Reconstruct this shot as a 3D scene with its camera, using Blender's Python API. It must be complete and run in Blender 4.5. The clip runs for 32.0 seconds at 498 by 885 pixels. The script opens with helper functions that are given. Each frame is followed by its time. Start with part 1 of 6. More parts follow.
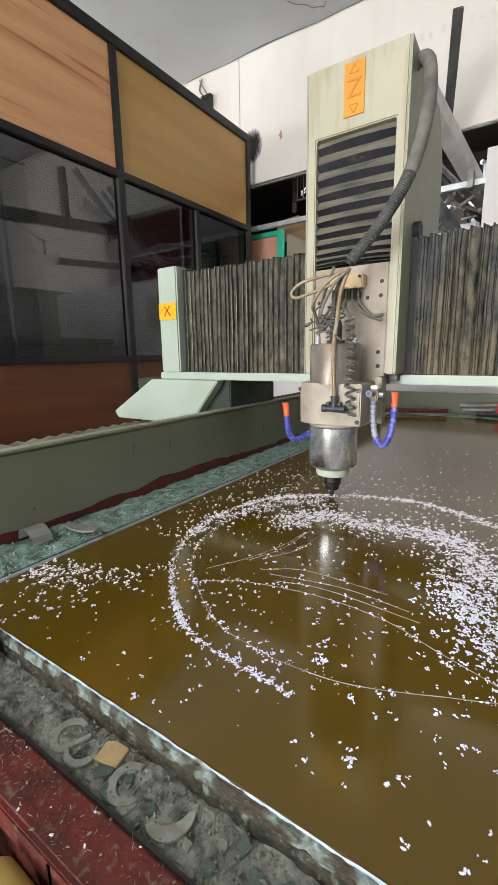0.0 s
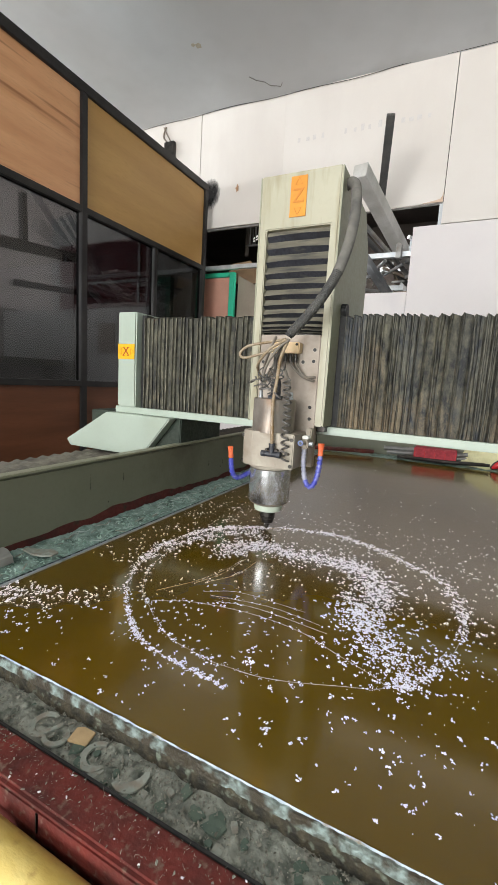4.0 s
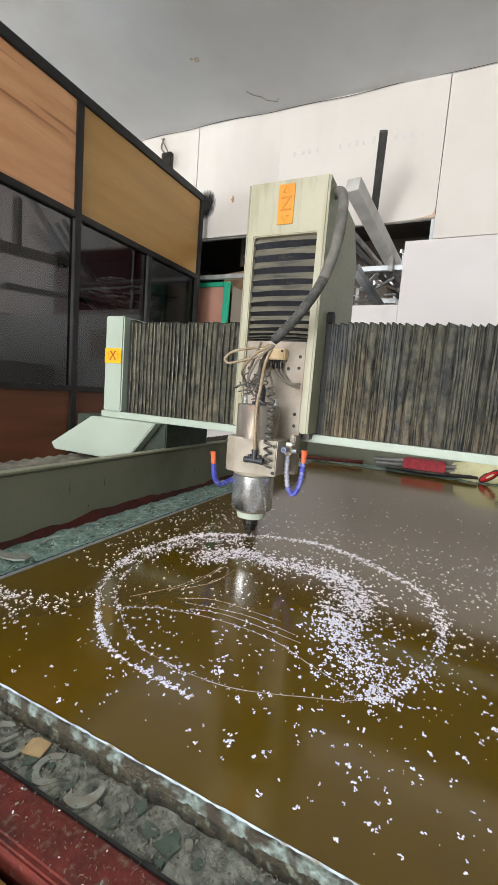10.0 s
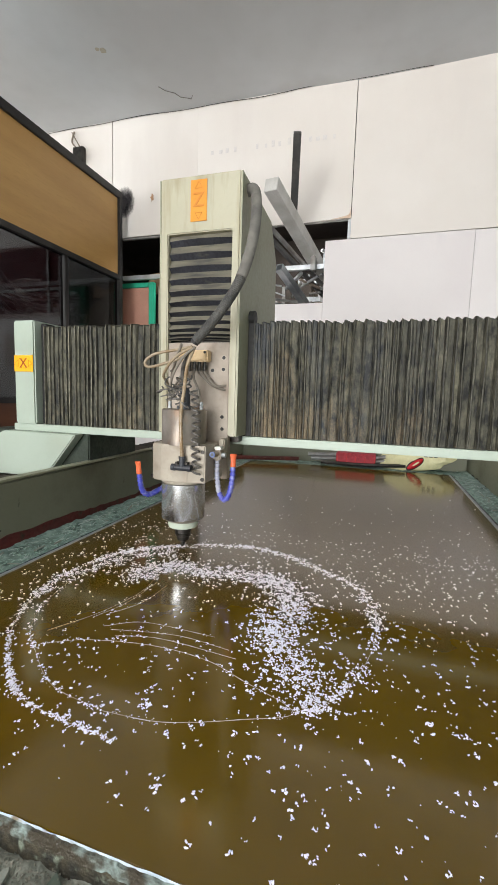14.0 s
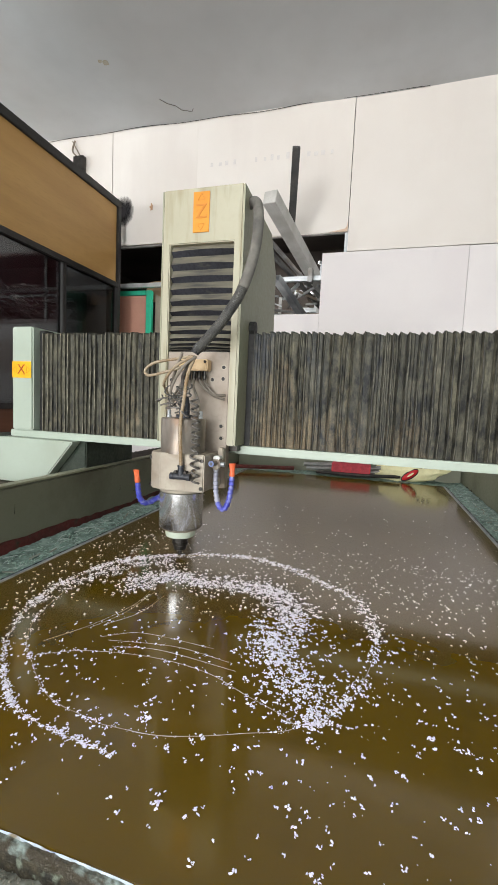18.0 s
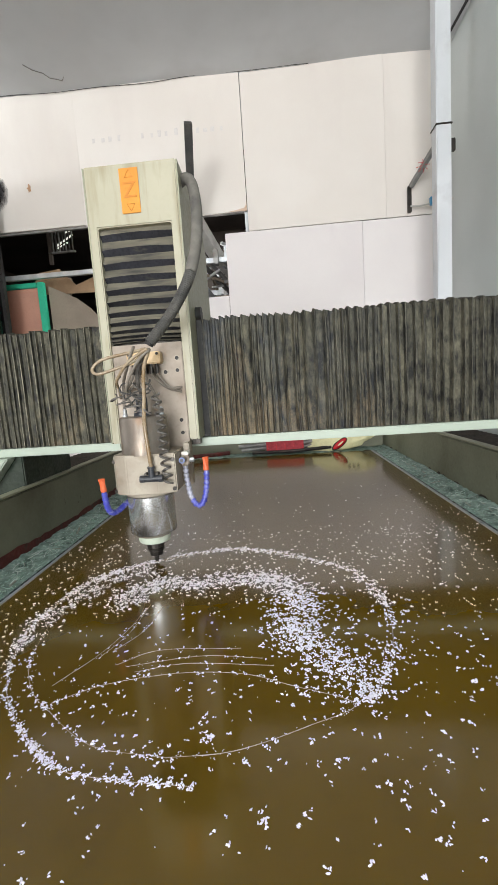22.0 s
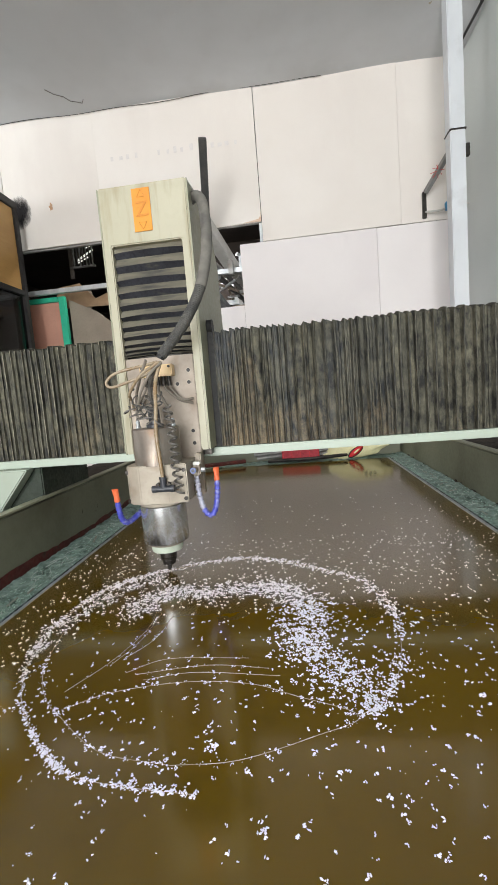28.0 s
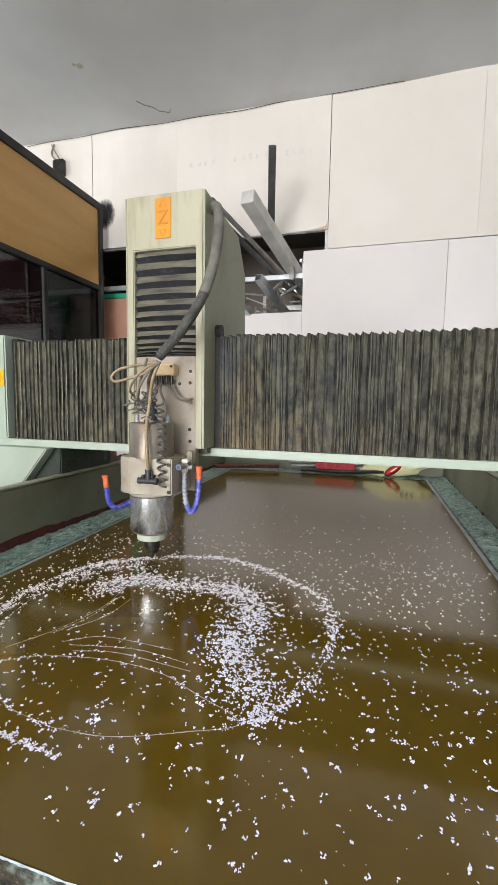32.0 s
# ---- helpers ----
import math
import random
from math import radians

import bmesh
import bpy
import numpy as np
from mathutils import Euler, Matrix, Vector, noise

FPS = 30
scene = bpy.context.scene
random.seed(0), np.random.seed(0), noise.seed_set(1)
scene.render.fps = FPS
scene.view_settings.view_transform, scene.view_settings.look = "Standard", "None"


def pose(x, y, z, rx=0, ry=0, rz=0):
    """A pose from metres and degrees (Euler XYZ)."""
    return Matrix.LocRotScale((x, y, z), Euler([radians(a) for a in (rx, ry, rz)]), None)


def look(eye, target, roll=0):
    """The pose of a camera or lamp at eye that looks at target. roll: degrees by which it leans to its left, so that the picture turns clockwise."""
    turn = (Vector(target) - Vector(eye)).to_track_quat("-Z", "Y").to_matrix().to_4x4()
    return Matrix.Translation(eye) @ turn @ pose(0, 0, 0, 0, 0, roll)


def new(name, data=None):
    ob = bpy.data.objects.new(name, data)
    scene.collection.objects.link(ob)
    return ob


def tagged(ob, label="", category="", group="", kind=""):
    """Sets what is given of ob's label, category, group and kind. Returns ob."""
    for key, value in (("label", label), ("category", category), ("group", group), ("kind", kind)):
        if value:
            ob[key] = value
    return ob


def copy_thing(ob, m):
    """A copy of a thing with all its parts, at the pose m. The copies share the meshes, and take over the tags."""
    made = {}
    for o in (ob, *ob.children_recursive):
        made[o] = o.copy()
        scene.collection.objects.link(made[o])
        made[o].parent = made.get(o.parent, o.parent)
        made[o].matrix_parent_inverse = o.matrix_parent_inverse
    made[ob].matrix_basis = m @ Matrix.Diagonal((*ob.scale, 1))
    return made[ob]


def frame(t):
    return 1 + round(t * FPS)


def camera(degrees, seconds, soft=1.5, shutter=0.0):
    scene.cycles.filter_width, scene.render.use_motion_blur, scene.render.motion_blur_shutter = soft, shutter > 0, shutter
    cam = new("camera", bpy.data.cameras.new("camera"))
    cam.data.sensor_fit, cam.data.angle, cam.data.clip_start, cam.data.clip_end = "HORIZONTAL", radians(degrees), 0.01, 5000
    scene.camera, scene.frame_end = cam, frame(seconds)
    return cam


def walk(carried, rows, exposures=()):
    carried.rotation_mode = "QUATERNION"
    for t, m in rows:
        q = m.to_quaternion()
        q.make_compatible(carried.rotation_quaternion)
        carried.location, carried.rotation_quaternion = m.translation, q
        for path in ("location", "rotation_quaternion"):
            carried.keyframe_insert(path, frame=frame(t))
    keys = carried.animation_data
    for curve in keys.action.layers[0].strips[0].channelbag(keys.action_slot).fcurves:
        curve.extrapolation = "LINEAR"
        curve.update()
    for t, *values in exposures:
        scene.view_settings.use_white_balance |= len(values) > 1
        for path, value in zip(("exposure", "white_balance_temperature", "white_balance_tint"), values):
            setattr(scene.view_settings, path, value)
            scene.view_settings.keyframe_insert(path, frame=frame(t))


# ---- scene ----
HX, HY = 0.307, 0.842          # the machine head: x across the bed, y along it
SHEET = 0.80                 # height of the wet sheet

PATH = [
    (0.0, 0.763, -0.256, 1.190, 33.67, -11.70, 0.87),
    (0.5, 0.791, -0.243, 1.195, 34.59, -10.97, 1.24),
    (1.0, 0.792, -0.235, 1.192, 33.78, -10.50, 0.51),
    (1.5, 0.808, -0.253, 1.194, 31.03, -9.97, -0.35),
    (2.0, 0.879, -0.441, 1.250, 28.75, -7.45, -1.20),
    (2.5, 0.856, -0.413, 1.250, 29.13, -7.82, -1.65),
    (3.0, 0.841, -0.402, 1.254, 27.57, -8.63, -2.26),
    (3.5, 0.831, -0.399, 1.263, 26.27, -8.60, -3.17),
    (5.5, 0.843, -0.388, 1.260, 27.80, -7.05, -4.09),
    (6.0, 0.842, -0.381, 1.256, 27.05, -6.82, -4.44),
    (6.5, 0.847, -0.382, 1.259, 27.87, -6.33, -4.58),
    (7.0, 0.849, -0.388, 1.260, 28.26, -5.86, -5.11),
    (7.5, 0.852, -0.385, 1.259, 28.19, -6.05, -4.88),
    (8.0, 0.854, -0.383, 1.254, 27.59, -6.53, -4.49),
    (8.5, 0.849, -0.380, 1.256, 27.68, -6.54, -4.31),
    (9.0, 0.856, -0.381, 1.256, 27.81, -6.42, -4.53),
    (9.5, 0.860, -0.384, 1.253, 26.88, -6.70, -4.80),
    (10.0, 0.859, -0.372, 1.251, 25.86, -6.80, -4.47),
    (10.5, 0.862, -0.372, 1.250, 25.19, -6.77, -4.54),
    (11.0, 0.869, -0.367, 1.252, 24.51, -6.75, -4.29),
    (11.5, 0.867, -0.361, 1.250, 23.51, -6.81, -4.03),
    (12.0, 0.872, -0.349, 1.249, 21.63, -6.91, -3.56),
    (12.5, 0.875, -0.341, 1.252, 20.26, -6.97, -3.24),
    (13.0, 0.879, -0.334, 1.249, 19.57, -6.77, -2.98),
    (13.5, 0.879, -0.325, 1.259, 18.54, -6.36, -2.21),
    (14.0, 0.876, -0.319, 1.260, 17.41, -6.31, -1.72),
    (14.5, 0.873, -0.317, 1.263, 17.08, -5.93, -1.82),
    (16.5, 0.870, -0.315, 1.264, 15.36, -5.20, -2.08),
    (17.0, 0.848, -0.323, 1.265, 16.50, -5.49, -2.11),
    (17.5, 0.863, -0.315, 1.272, 16.17, -4.89, -2.17),
    (18.0, 0.861, -0.325, 1.263, 16.61, -5.13, -2.56),
    (18.5, 0.868, -0.322, 1.262, 15.90, -5.61, -2.29),
    (19.0, 0.872, -0.317, 1.262, 14.79, -6.18, -1.41),
    (19.5, 0.853, -0.319, 1.258, 13.75, -7.23, 0.77),
    (20.0, 0.726, -0.338, 1.253, 10.99, -8.40, 2.65),
    (20.5, 0.674, -0.325, 1.260, 3.89, -8.38, 3.98),
    (21.0, 0.679, -0.331, 1.269, 3.78, -7.57, 4.14),
    (21.5, 0.682, -0.328, 1.271, 3.86, -7.35, 4.02),
    (22.0, 0.692, -0.324, 1.270, 3.64, -7.27, 3.90),
    (22.5, 0.700, -0.322, 1.271, 3.72, -7.02, 3.53),
    (23.0, 0.706, -0.322, 1.272, 3.23, -7.22, 3.87),
    (23.5, 0.711, -0.317, 1.270, 3.08, -7.08, 3.87),
    (24.0, 0.703, -0.320, 1.268, 3.45, -6.92, 3.92),
    (24.5, 0.697, -0.327, 1.277, 4.61, -6.32, 4.37),
    (25.0, 0.705, -0.335, 1.279, 5.57, -5.89, 4.20),
    (25.5, 0.703, -0.340, 1.282, 6.08, -5.69, 4.09),
    (27.5, 0.721, -0.330, 1.272, 5.48, -6.63, 4.70),
    (28.0, 0.718, -0.334, 1.278, 6.16, -6.12, 4.64),
    (28.5, 0.714, -0.340, 1.282, 6.44, -5.82, 4.61),
    (29.0, 0.716, -0.342, 1.283, 6.74, -5.27, 4.40),
    (29.5, 0.729, -0.335, 1.281, 7.22, -5.29, 3.87),
    (30.0, 0.805, -0.325, 1.272, 8.51, -6.23, 2.85),
    (30.5, 0.923, -0.369, 1.288, 15.91, -5.96, 0.23),
    (31.0, 0.926, -0.331, 1.285, 17.95, -5.59, -0.22),
    (31.5, 0.938, -0.319, 1.284, 17.14, -5.64, -0.51),
    (32.0, 0.950, -0.316, 1.280, 16.07, -5.43, -0.92),
]
cam = camera(61.1, 32.0)
walk(cam, [(t, pose(x, y, z, 90 + p, r, w)) for t, x, y, z, w, p, r in PATH], [(0.0, 0.0), (32.0, 0.0)])

# ---- world and lights ----
world = bpy.data.worlds.new("sky")
scene.world = world
world.use_nodes = True
wn = world.node_tree.nodes
sky = wn.new("ShaderNodeTexSky")
sky.sky_type = "NISHITA"
sky.sun_disc = False
sky.sun_elevation, sky.sun_rotation = radians(38), radians(18)
world.node_tree.links.new(sky.outputs[0], wn["Background"].inputs[0])
wn["Background"].inputs[1].default_value = 0.10


def area_lamp(name, eye, target, sx, sy, watts, colour):
    d = bpy.data.lights.new(name, "AREA")
    d.shape, d.size, d.size_y, d.energy, d.color = "RECTANGLE", sx, sy, watts, colour
    ob = new(name, d)
    ob.matrix_world = look(eye, target)
    return ob


# daylight through the wide shop door behind the camera
area_lamp("door_daylight", (-0.9, -10.3, 1.75), (-0.2, 0, 2.0), 5.6, 3.2, 1235, (0.975, 0.98, 0.975))
# added fill lamp for the office and ceiling, in an unseen side window
area_lamp("side_fill_light", (-5.9, 0.8, 2.9), (-1.0, 1.2, 1.9), 3.0, 1.3, 150, (0.96, 0.98, 1.0))
# fill light added above a made roof opening behind the camera
area_lamp("overhead_fill_light", (0.1, -2.7, 3.84), (0.4, -0.6, 0.8), 2.6, 1.5, 72, (1.0, 0.985, 0.955))
# fill lamp added under the store roof, out of view behind the opening
area_lamp("store_fill_light", (-0.2, 3.82, 3.12), (-0.2, 3.95, 2.0), 1.4, 0.4, 30, (1.0, 0.98, 0.95))

sun = bpy.data.lights.new("sun", "SUN")
sun.energy, sun.angle, sun.color = 2.0, radians(0.6), (1.0, 0.96, 0.9)
new("sun", sun).matrix_world = look((2, 6, 5), (0, 0, 0))


# ---- materials ----
def rgb(r, g, b):
    """Linear colour from everyday 0-255 values."""
    return tuple(((v / 255 + 0.055) / 1.055) ** 2.4 if v > 10 else v / 3294 for v in (r, g, b)) + (1.0,)


def mat(name, c1, c2, rough=(0.45, 0.65), metal=0.0, scale=6.0, fine=90.0, bump=0.15, stretch=(1, 1, 1),
        dirt=None, dirt_at=(0.58, 0.72), dirt_scale=3.0, dirt_stretch=(1, 1, 1), ior=1.45, grain=0.6):
    m = bpy.data.materials.new(name)
    m.use_nodes = True
    n, l = m.node_tree.nodes, m.node_tree.links
    b = n["Principled BSDF"]
    b.inputs["Metallic"].default_value = metal
    b.inputs["IOR"].default_value = ior
    tc, oi = n.new("ShaderNodeTexCoord"), n.new("ShaderNodeObjectInfo")
    mul = n.new("ShaderNodeMath")
    mul.operation = "MULTIPLY"
    mul.inputs[1].default_value = 37.0
    l.new(oi.outputs["Random"], mul.inputs[0])
    add = n.new("ShaderNodeVectorMath")
    add.operation = "ADD"
    l.new(tc.outputs["Object"], add.inputs[0])
    l.new(mul.outputs[0], add.inputs[1])

    def noisy(s, detail, st):
        mp, nz = n.new("ShaderNodeMapping"), n.new("ShaderNodeTexNoise")
        mp.inputs["Scale"].default_value = st
        l.new(add.outputs[0], mp.inputs[0])
        l.new(mp.outputs[0], nz.inputs["Vector"])
        nz.inputs["Scale"].default_value, nz.inputs["Detail"].default_value = s, detail
        return nz

    def mix(a, bb, fac):
        x = n.new("ShaderNodeMix")
        x.data_type = "RGBA"
        for sock, val in ((x.inputs[6], a), (x.inputs[7], bb), (x.inputs[0], fac)):
            if isinstance(val, tuple):
                sock.default_value = val
            else:
                l.new(val, sock)
        return x.outputs[2]

    def ramp(src, lo, hi, a=0.0, z=1.0):
        r = n.new("ShaderNodeMapRange")
        for i, v in enumerate((lo, hi, a, z)):
            r.inputs[i + 1].default_value = v
        l.new(src, r.inputs[0])
        return r.outputs[0]

    big, small = noisy(scale, 5, stretch), noisy(fine, 4, stretch)
    col = mix(c1, c2, ramp(big.outputs[0], 0.35, 0.65))
    dark = tuple(v * 0.72 for v in c1[:3]) + (1.0,)
    col = mix(col, dark, ramp(small.outputs[0], 0.52, 0.8, 0.0, grain))
    if dirt:
        d = noisy(dirt_scale, 8, dirt_stretch)
        col = mix(col, dirt, ramp(d.outputs[0], *dirt_at))
    l.new(col, b.inputs["Base Color"])
    l.new(ramp(small.outputs[0], 0.3, 0.7, *rough), b.inputs["Roughness"])
    if bump:
        bp = n.new("ShaderNodeBump")
        bp.inputs["Strength"].default_value, bp.inputs["Distance"].default_value = bump, 0.004
        l.new(small.outputs[0], bp.inputs["Height"])
        l.new(bp.outputs[0], b.inputs["Normal"])
    return m


CREAM = mat("cream_paint", rgb(171, 167, 146), rgb(160, 156, 134), (0.35, 0.5), scale=3, grain=0.15, bump=0.04,
            dirt=rgb(132, 122, 88), dirt_at=(0.52, 0.80), dirt_scale=9, dirt_stretch=(3.2, 3.2, 0.45))
MINT = mat("mint_white_paint", rgb(170, 182, 169), rgb(160, 171, 158), (0.35, 0.5), scale=3, grain=0.15, bump=0.04,
           dirt=rgb(148, 154, 136), dirt_at=(0.6, 0.85))
GREYGREEN = mat("grey_green_paint_and_shade", rgb(150, 150, 128), rgb(140, 142, 120), (0.4, 0.55), scale=2, grain=0.15, bump=0.04,
                dirt=rgb(112, 110, 88), dirt_at=(0.6, 0.85))
BED_PAINT = mat("bed_olive_paint", rgb(118, 120, 102), rgb(106, 108, 90), (0.45, 0.6), scale=2.5, grain=0.15, bump=0.06,
                dirt=rgb(86, 84, 66), dirt_at=(0.55, 0.75))
MOSS = mat("mossy_dark_paint", rgb(56, 64, 53), rgb(42, 50, 42), (0.5, 0.8), scale=12, bump=0.5, dirt=rgb(34, 48, 36), dirt_at=(0.52, 0.64), dirt_scale=22)


def bellows_material():
    """Dark folded fabric: grey mottling, folds of slightly different tone, and tan grinding dust settled across them."""
    m = bpy.data.materials.new("bellows_fabric")
    m.use_nodes = True
    n, l = m.node_tree.nodes, m.node_tree.links
    b = n["Principled BSDF"]
    geo, oi = n.new("ShaderNodeNewGeometry"), n.new("ShaderNodeObjectInfo")

    def noisy(s, detail, st):
        mp, nz = n.new("ShaderNodeMapping"), n.new("ShaderNodeTexNoise")
        mp.inputs["Scale"].default_value = st
        l.new(geo.outputs["Position"], mp.inputs[0])
        l.new(mp.outputs[0], nz.inputs["Vector"])
        nz.inputs["Scale"].default_value, nz.inputs["Detail"].default_value = s, detail
        nz.inputs["Roughness"].default_value = 0.72
        return nz.outputs[0]

    def ramp(src, lo, hi, a=0.0, z=1.0):
        r = n.new("ShaderNodeMapRange")
        for i, v in enumerate((lo, hi, a, z)):
            r.inputs[i + 1].default_value = v
        l.new(src, r.inputs[0])
        return r.outputs[0]

    def mix(a, bb, fac, blend="MIX"):
        x = n.new("ShaderNodeMix")
        x.data_type, x.blend_type = "RGBA", blend
        for sock, val in ((x.inputs[6], a), (x.inputs[7], bb), (x.inputs[0], fac)):
            if isinstance(val, (tuple, float)):
                sock.default_value = val
            else:
                l.new(val, sock)
        return x.outputs[2]

    def calc(op, a, bb):
        x = n.new("ShaderNodeMath")
        x.operation = op
        for sock, val in ((x.inputs[0], a), (x.inputs[1], bb)):
            if isinstance(val, float):
                sock.default_value = val
            else:
                l.new(val, sock)
        return x.outputs[0]

    mottle, speck, cloud, blotch = noisy(60, 9, (1, 1, 0.35)), noisy(220, 3, (1, 1, 1)), noisy(6.5, 9, (1, 1, 0.45)), noisy(22, 9, (1, 1, 0.7))
    xyz = n.new("ShaderNodeSeparateXYZ")
    l.new(geo.outputs["Position"], xyz.inputs[0])
    grime = calc("ADD", calc("MULTIPLY", mottle, 0.55), calc("MULTIPLY", blotch, 0.45))
    col = mix(rgb(15, 16, 14), rgb(118, 115, 99), ramp(grime, 0.42, 0.68))
    # bluish sheen of the folds nearest the column, put into the colour
    blue = calc("MULTIPLY", ramp(noisy(3.4, 4, (1, 1, 0.3)), 0.47, 0.6), calc("MULTIPLY", ramp(xyz.outputs[0], 0.40, 0.46), ramp(xyz.outputs[0], 0.6, 1.1, 0.32, 0.0)))
    col = mix(col, rgb(80, 88, 104), blue)
    tone = n.new("ShaderNodeValToRGB")
    for k, (at, c) in enumerate(((0.0, (0.70, 0.70, 0.68, 1)), (1.0, (1.1, 1.08, 1.02, 1)), (0.5, (0.9, 0.9, 0.88, 1)))):
        e = tone.color_ramp.elements[k] if k < 2 else tone.color_ramp.elements.new(at)
        e.position, e.color = at, c
    l.new(oi.outputs["Random"], tone.inputs[0])
    col = mix(col, tone.outputs[0], 1.0, "MULTIPLY")
    reach = calc("ADD", calc("ADD", ramp(xyz.outputs[0], -0.3, 0.3, -0.15, -0.02), ramp(xyz.outputs[0], 0.85, 1.4, 0.0, -0.16)), ramp(xyz.outputs[2], 1.13, 1.46, 0.08, -0.10))
    dust = calc("ADD", calc("ADD", cloud, reach), calc("MULTIPLY", calc("SUBTRACT", mottle, 0.5), 0.6))
    col = mix(col, mix(rgb(150, 129, 100), rgb(104, 94, 77), ramp(speck, 0.35, 0.65)), ramp(dust, 0.48, 0.74, 0.0, 0.72))
    edge = ramp(geo.outputs["Pointiness"], 0.58, 0.68, 0.0, 0.25)
    col = mix(col, rgb(128, 124, 110), edge)
    l.new(col, b.inputs["Base Color"])
    l.new(ramp(mottle, 0.3, 0.7, 0.62, 0.9), b.inputs["Roughness"])
    bp = n.new("ShaderNodeBump")
    bp.inputs["Strength"].default_value, bp.inputs["Distance"].default_value = 0.8, 0.004
    l.new(grime, bp.inputs["Height"])
    l.new(bp.outputs[0], b.inputs["Normal"])
    return m


BELLOWS = bellows_material()
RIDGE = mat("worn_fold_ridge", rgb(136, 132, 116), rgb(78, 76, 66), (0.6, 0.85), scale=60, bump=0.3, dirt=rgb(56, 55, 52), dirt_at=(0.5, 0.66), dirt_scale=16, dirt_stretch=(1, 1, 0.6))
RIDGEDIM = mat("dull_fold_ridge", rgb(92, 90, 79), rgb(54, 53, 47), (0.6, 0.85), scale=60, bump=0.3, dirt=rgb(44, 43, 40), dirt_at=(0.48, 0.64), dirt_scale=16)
RAILCOVER = mat("rail_cover_fabric", rgb(122, 118, 104), rgb(88, 85, 75), (0.6, 0.85), scale=14, bump=0.3, dirt=rgb(58, 50, 44), dirt_at=(0.5, 0.7), dirt_scale=12)
# darker copy of the rail cover, with shade put into its colour
RAILSHADE = mat("shaded_rail_cover", rgb(58, 49, 41), rgb(40, 34, 29), (0.6, 0.85), scale=14, bump=0.3, dirt=rgb(26, 22, 19), dirt_at=(0.5, 0.7), dirt_scale=12)
ZBELLOWS = mat("z_bellows_fabric", rgb(30, 31, 36), rgb(48, 49, 56), (0.6, 0.85), scale=9, fine=120, bump=0.3,
               dirt=rgb(84, 80, 68), dirt_at=(0.62, 0.85), dirt_scale=20, dirt_stretch=(1, 3, 3))
DUSTY = mat("dusty_pleat", rgb(126, 121, 105), rgb(84, 81, 72), (0.7, 0.9), scale=10, bump=0.3, stretch=(0.4, 1, 2), dirt=rgb(64, 63, 61), dirt_at=(0.5, 0.7), dirt_scale=18, dirt_stretch=(0.5, 1, 3))
PLATE = mat("stained_steel_plate", rgb(168, 157, 145), rgb(142, 131, 119), (0.48, 0.66), metal=0.2, scale=7, bump=0.08,
            dirt=rgb(110, 92, 76), dirt_at=(0.58, 0.8), dirt_scale=9)
BLOCK = mat("clamp_block_grey", rgb(174, 166, 152), rgb(152, 142, 128), (0.45, 0.6), metal=0.15, scale=8, bump=0.1,
            dirt=rgb(128, 112, 94), dirt_at=(0.56, 0.8), dirt_scale=12)
CHROME = mat("bright_spindle_steel", rgb(240, 241, 242), rgb(216, 218, 220), (0.17, 0.27), metal=0.85, scale=6, fine=60, bump=0.03, grain=0.2, stretch=(1, 1, 0.4),
             dirt=rgb(74, 70, 66), dirt_at=(0.53, 0.66), dirt_scale=13, dirt_stretch=(1, 1, 0.7))
MOTOR = mat("heat_stained_steel", rgb(166, 158, 148), rgb(112, 103, 95), (0.40, 0.58), metal=0.85, scale=12, bump=0.08, stretch=(1, 1, 0.5),
            dirt=rgb(124, 92, 62), dirt_at=(0.53, 0.70), dirt_scale=14, dirt_stretch=(1, 1, 0.5))
DARKMETAL = mat("dark_metal", rgb(58, 56, 54), rgb(78, 74, 70), (0.3, 0.5), metal=0.8, scale=20)
STEEL = mat("galvanised_steel", rgb(190, 194, 196), rgb(160, 164, 168), (0.35, 0.5), metal=0.7, scale=10, bump=0.05)
GREYBAR = mat("grey_bar_steel", rgb(150, 150, 148), rgb(116, 114, 112), (0.4, 0.6), metal=0.4, scale=10, dirt=rgb(96, 84, 72))
BLACKBAR = mat("black_bar_steel", rgb(66, 66, 66), rgb(88, 86, 84), (0.4, 0.6), metal=0.3, scale=10)
BLACK = mat("black_rubber", rgb(36, 36, 37), rgb(50, 49, 48), (0.5, 0.7), scale=15)
CONDUIT = mat("grey_corrugated_conduit", rgb(62, 62, 61), rgb(84, 83, 79), (0.5, 0.7), scale=20, bump=0.2)
SPIRAL = mat("grey_spiral_wrap", rgb(106, 102, 97), rgb(74, 71, 67), (0.35, 0.5), scale=40)
TUBE = mat("yellowed_clear_tube", rgb(158, 144, 122), rgb(128, 106, 76), (0.2, 0.35), scale=14, bump=0.02)
TUBEGREY = mat("grey_air_tube", rgb(132, 126, 116), rgb(108, 100, 90), (0.3, 0.45), scale=14, bump=0.02)
BRASS = mat("brass_manifold", rgb(212, 186, 146), rgb(186, 156, 114), (0.35, 0.5), metal=0.2, scale=12)
BLUE = mat("blue_plastic", rgb(58, 62, 160), rgb(78, 86, 184), (0.3, 0.5), scale=60, bump=0.05, dirt=rgb(140, 142, 186), dirt_at=(0.5, 0.7), dirt_scale=60)
PALEBLUE = mat("milky_blue_plastic", rgb(146, 148, 168), rgb(168, 168, 180), (0.3, 0.45), scale=30, bump=0.05)
ORANGE = mat("orange_plastic", rgb(206, 84, 44), rgb(216, 106, 66), (0.35, 0.5), scale=30, bump=0.05)
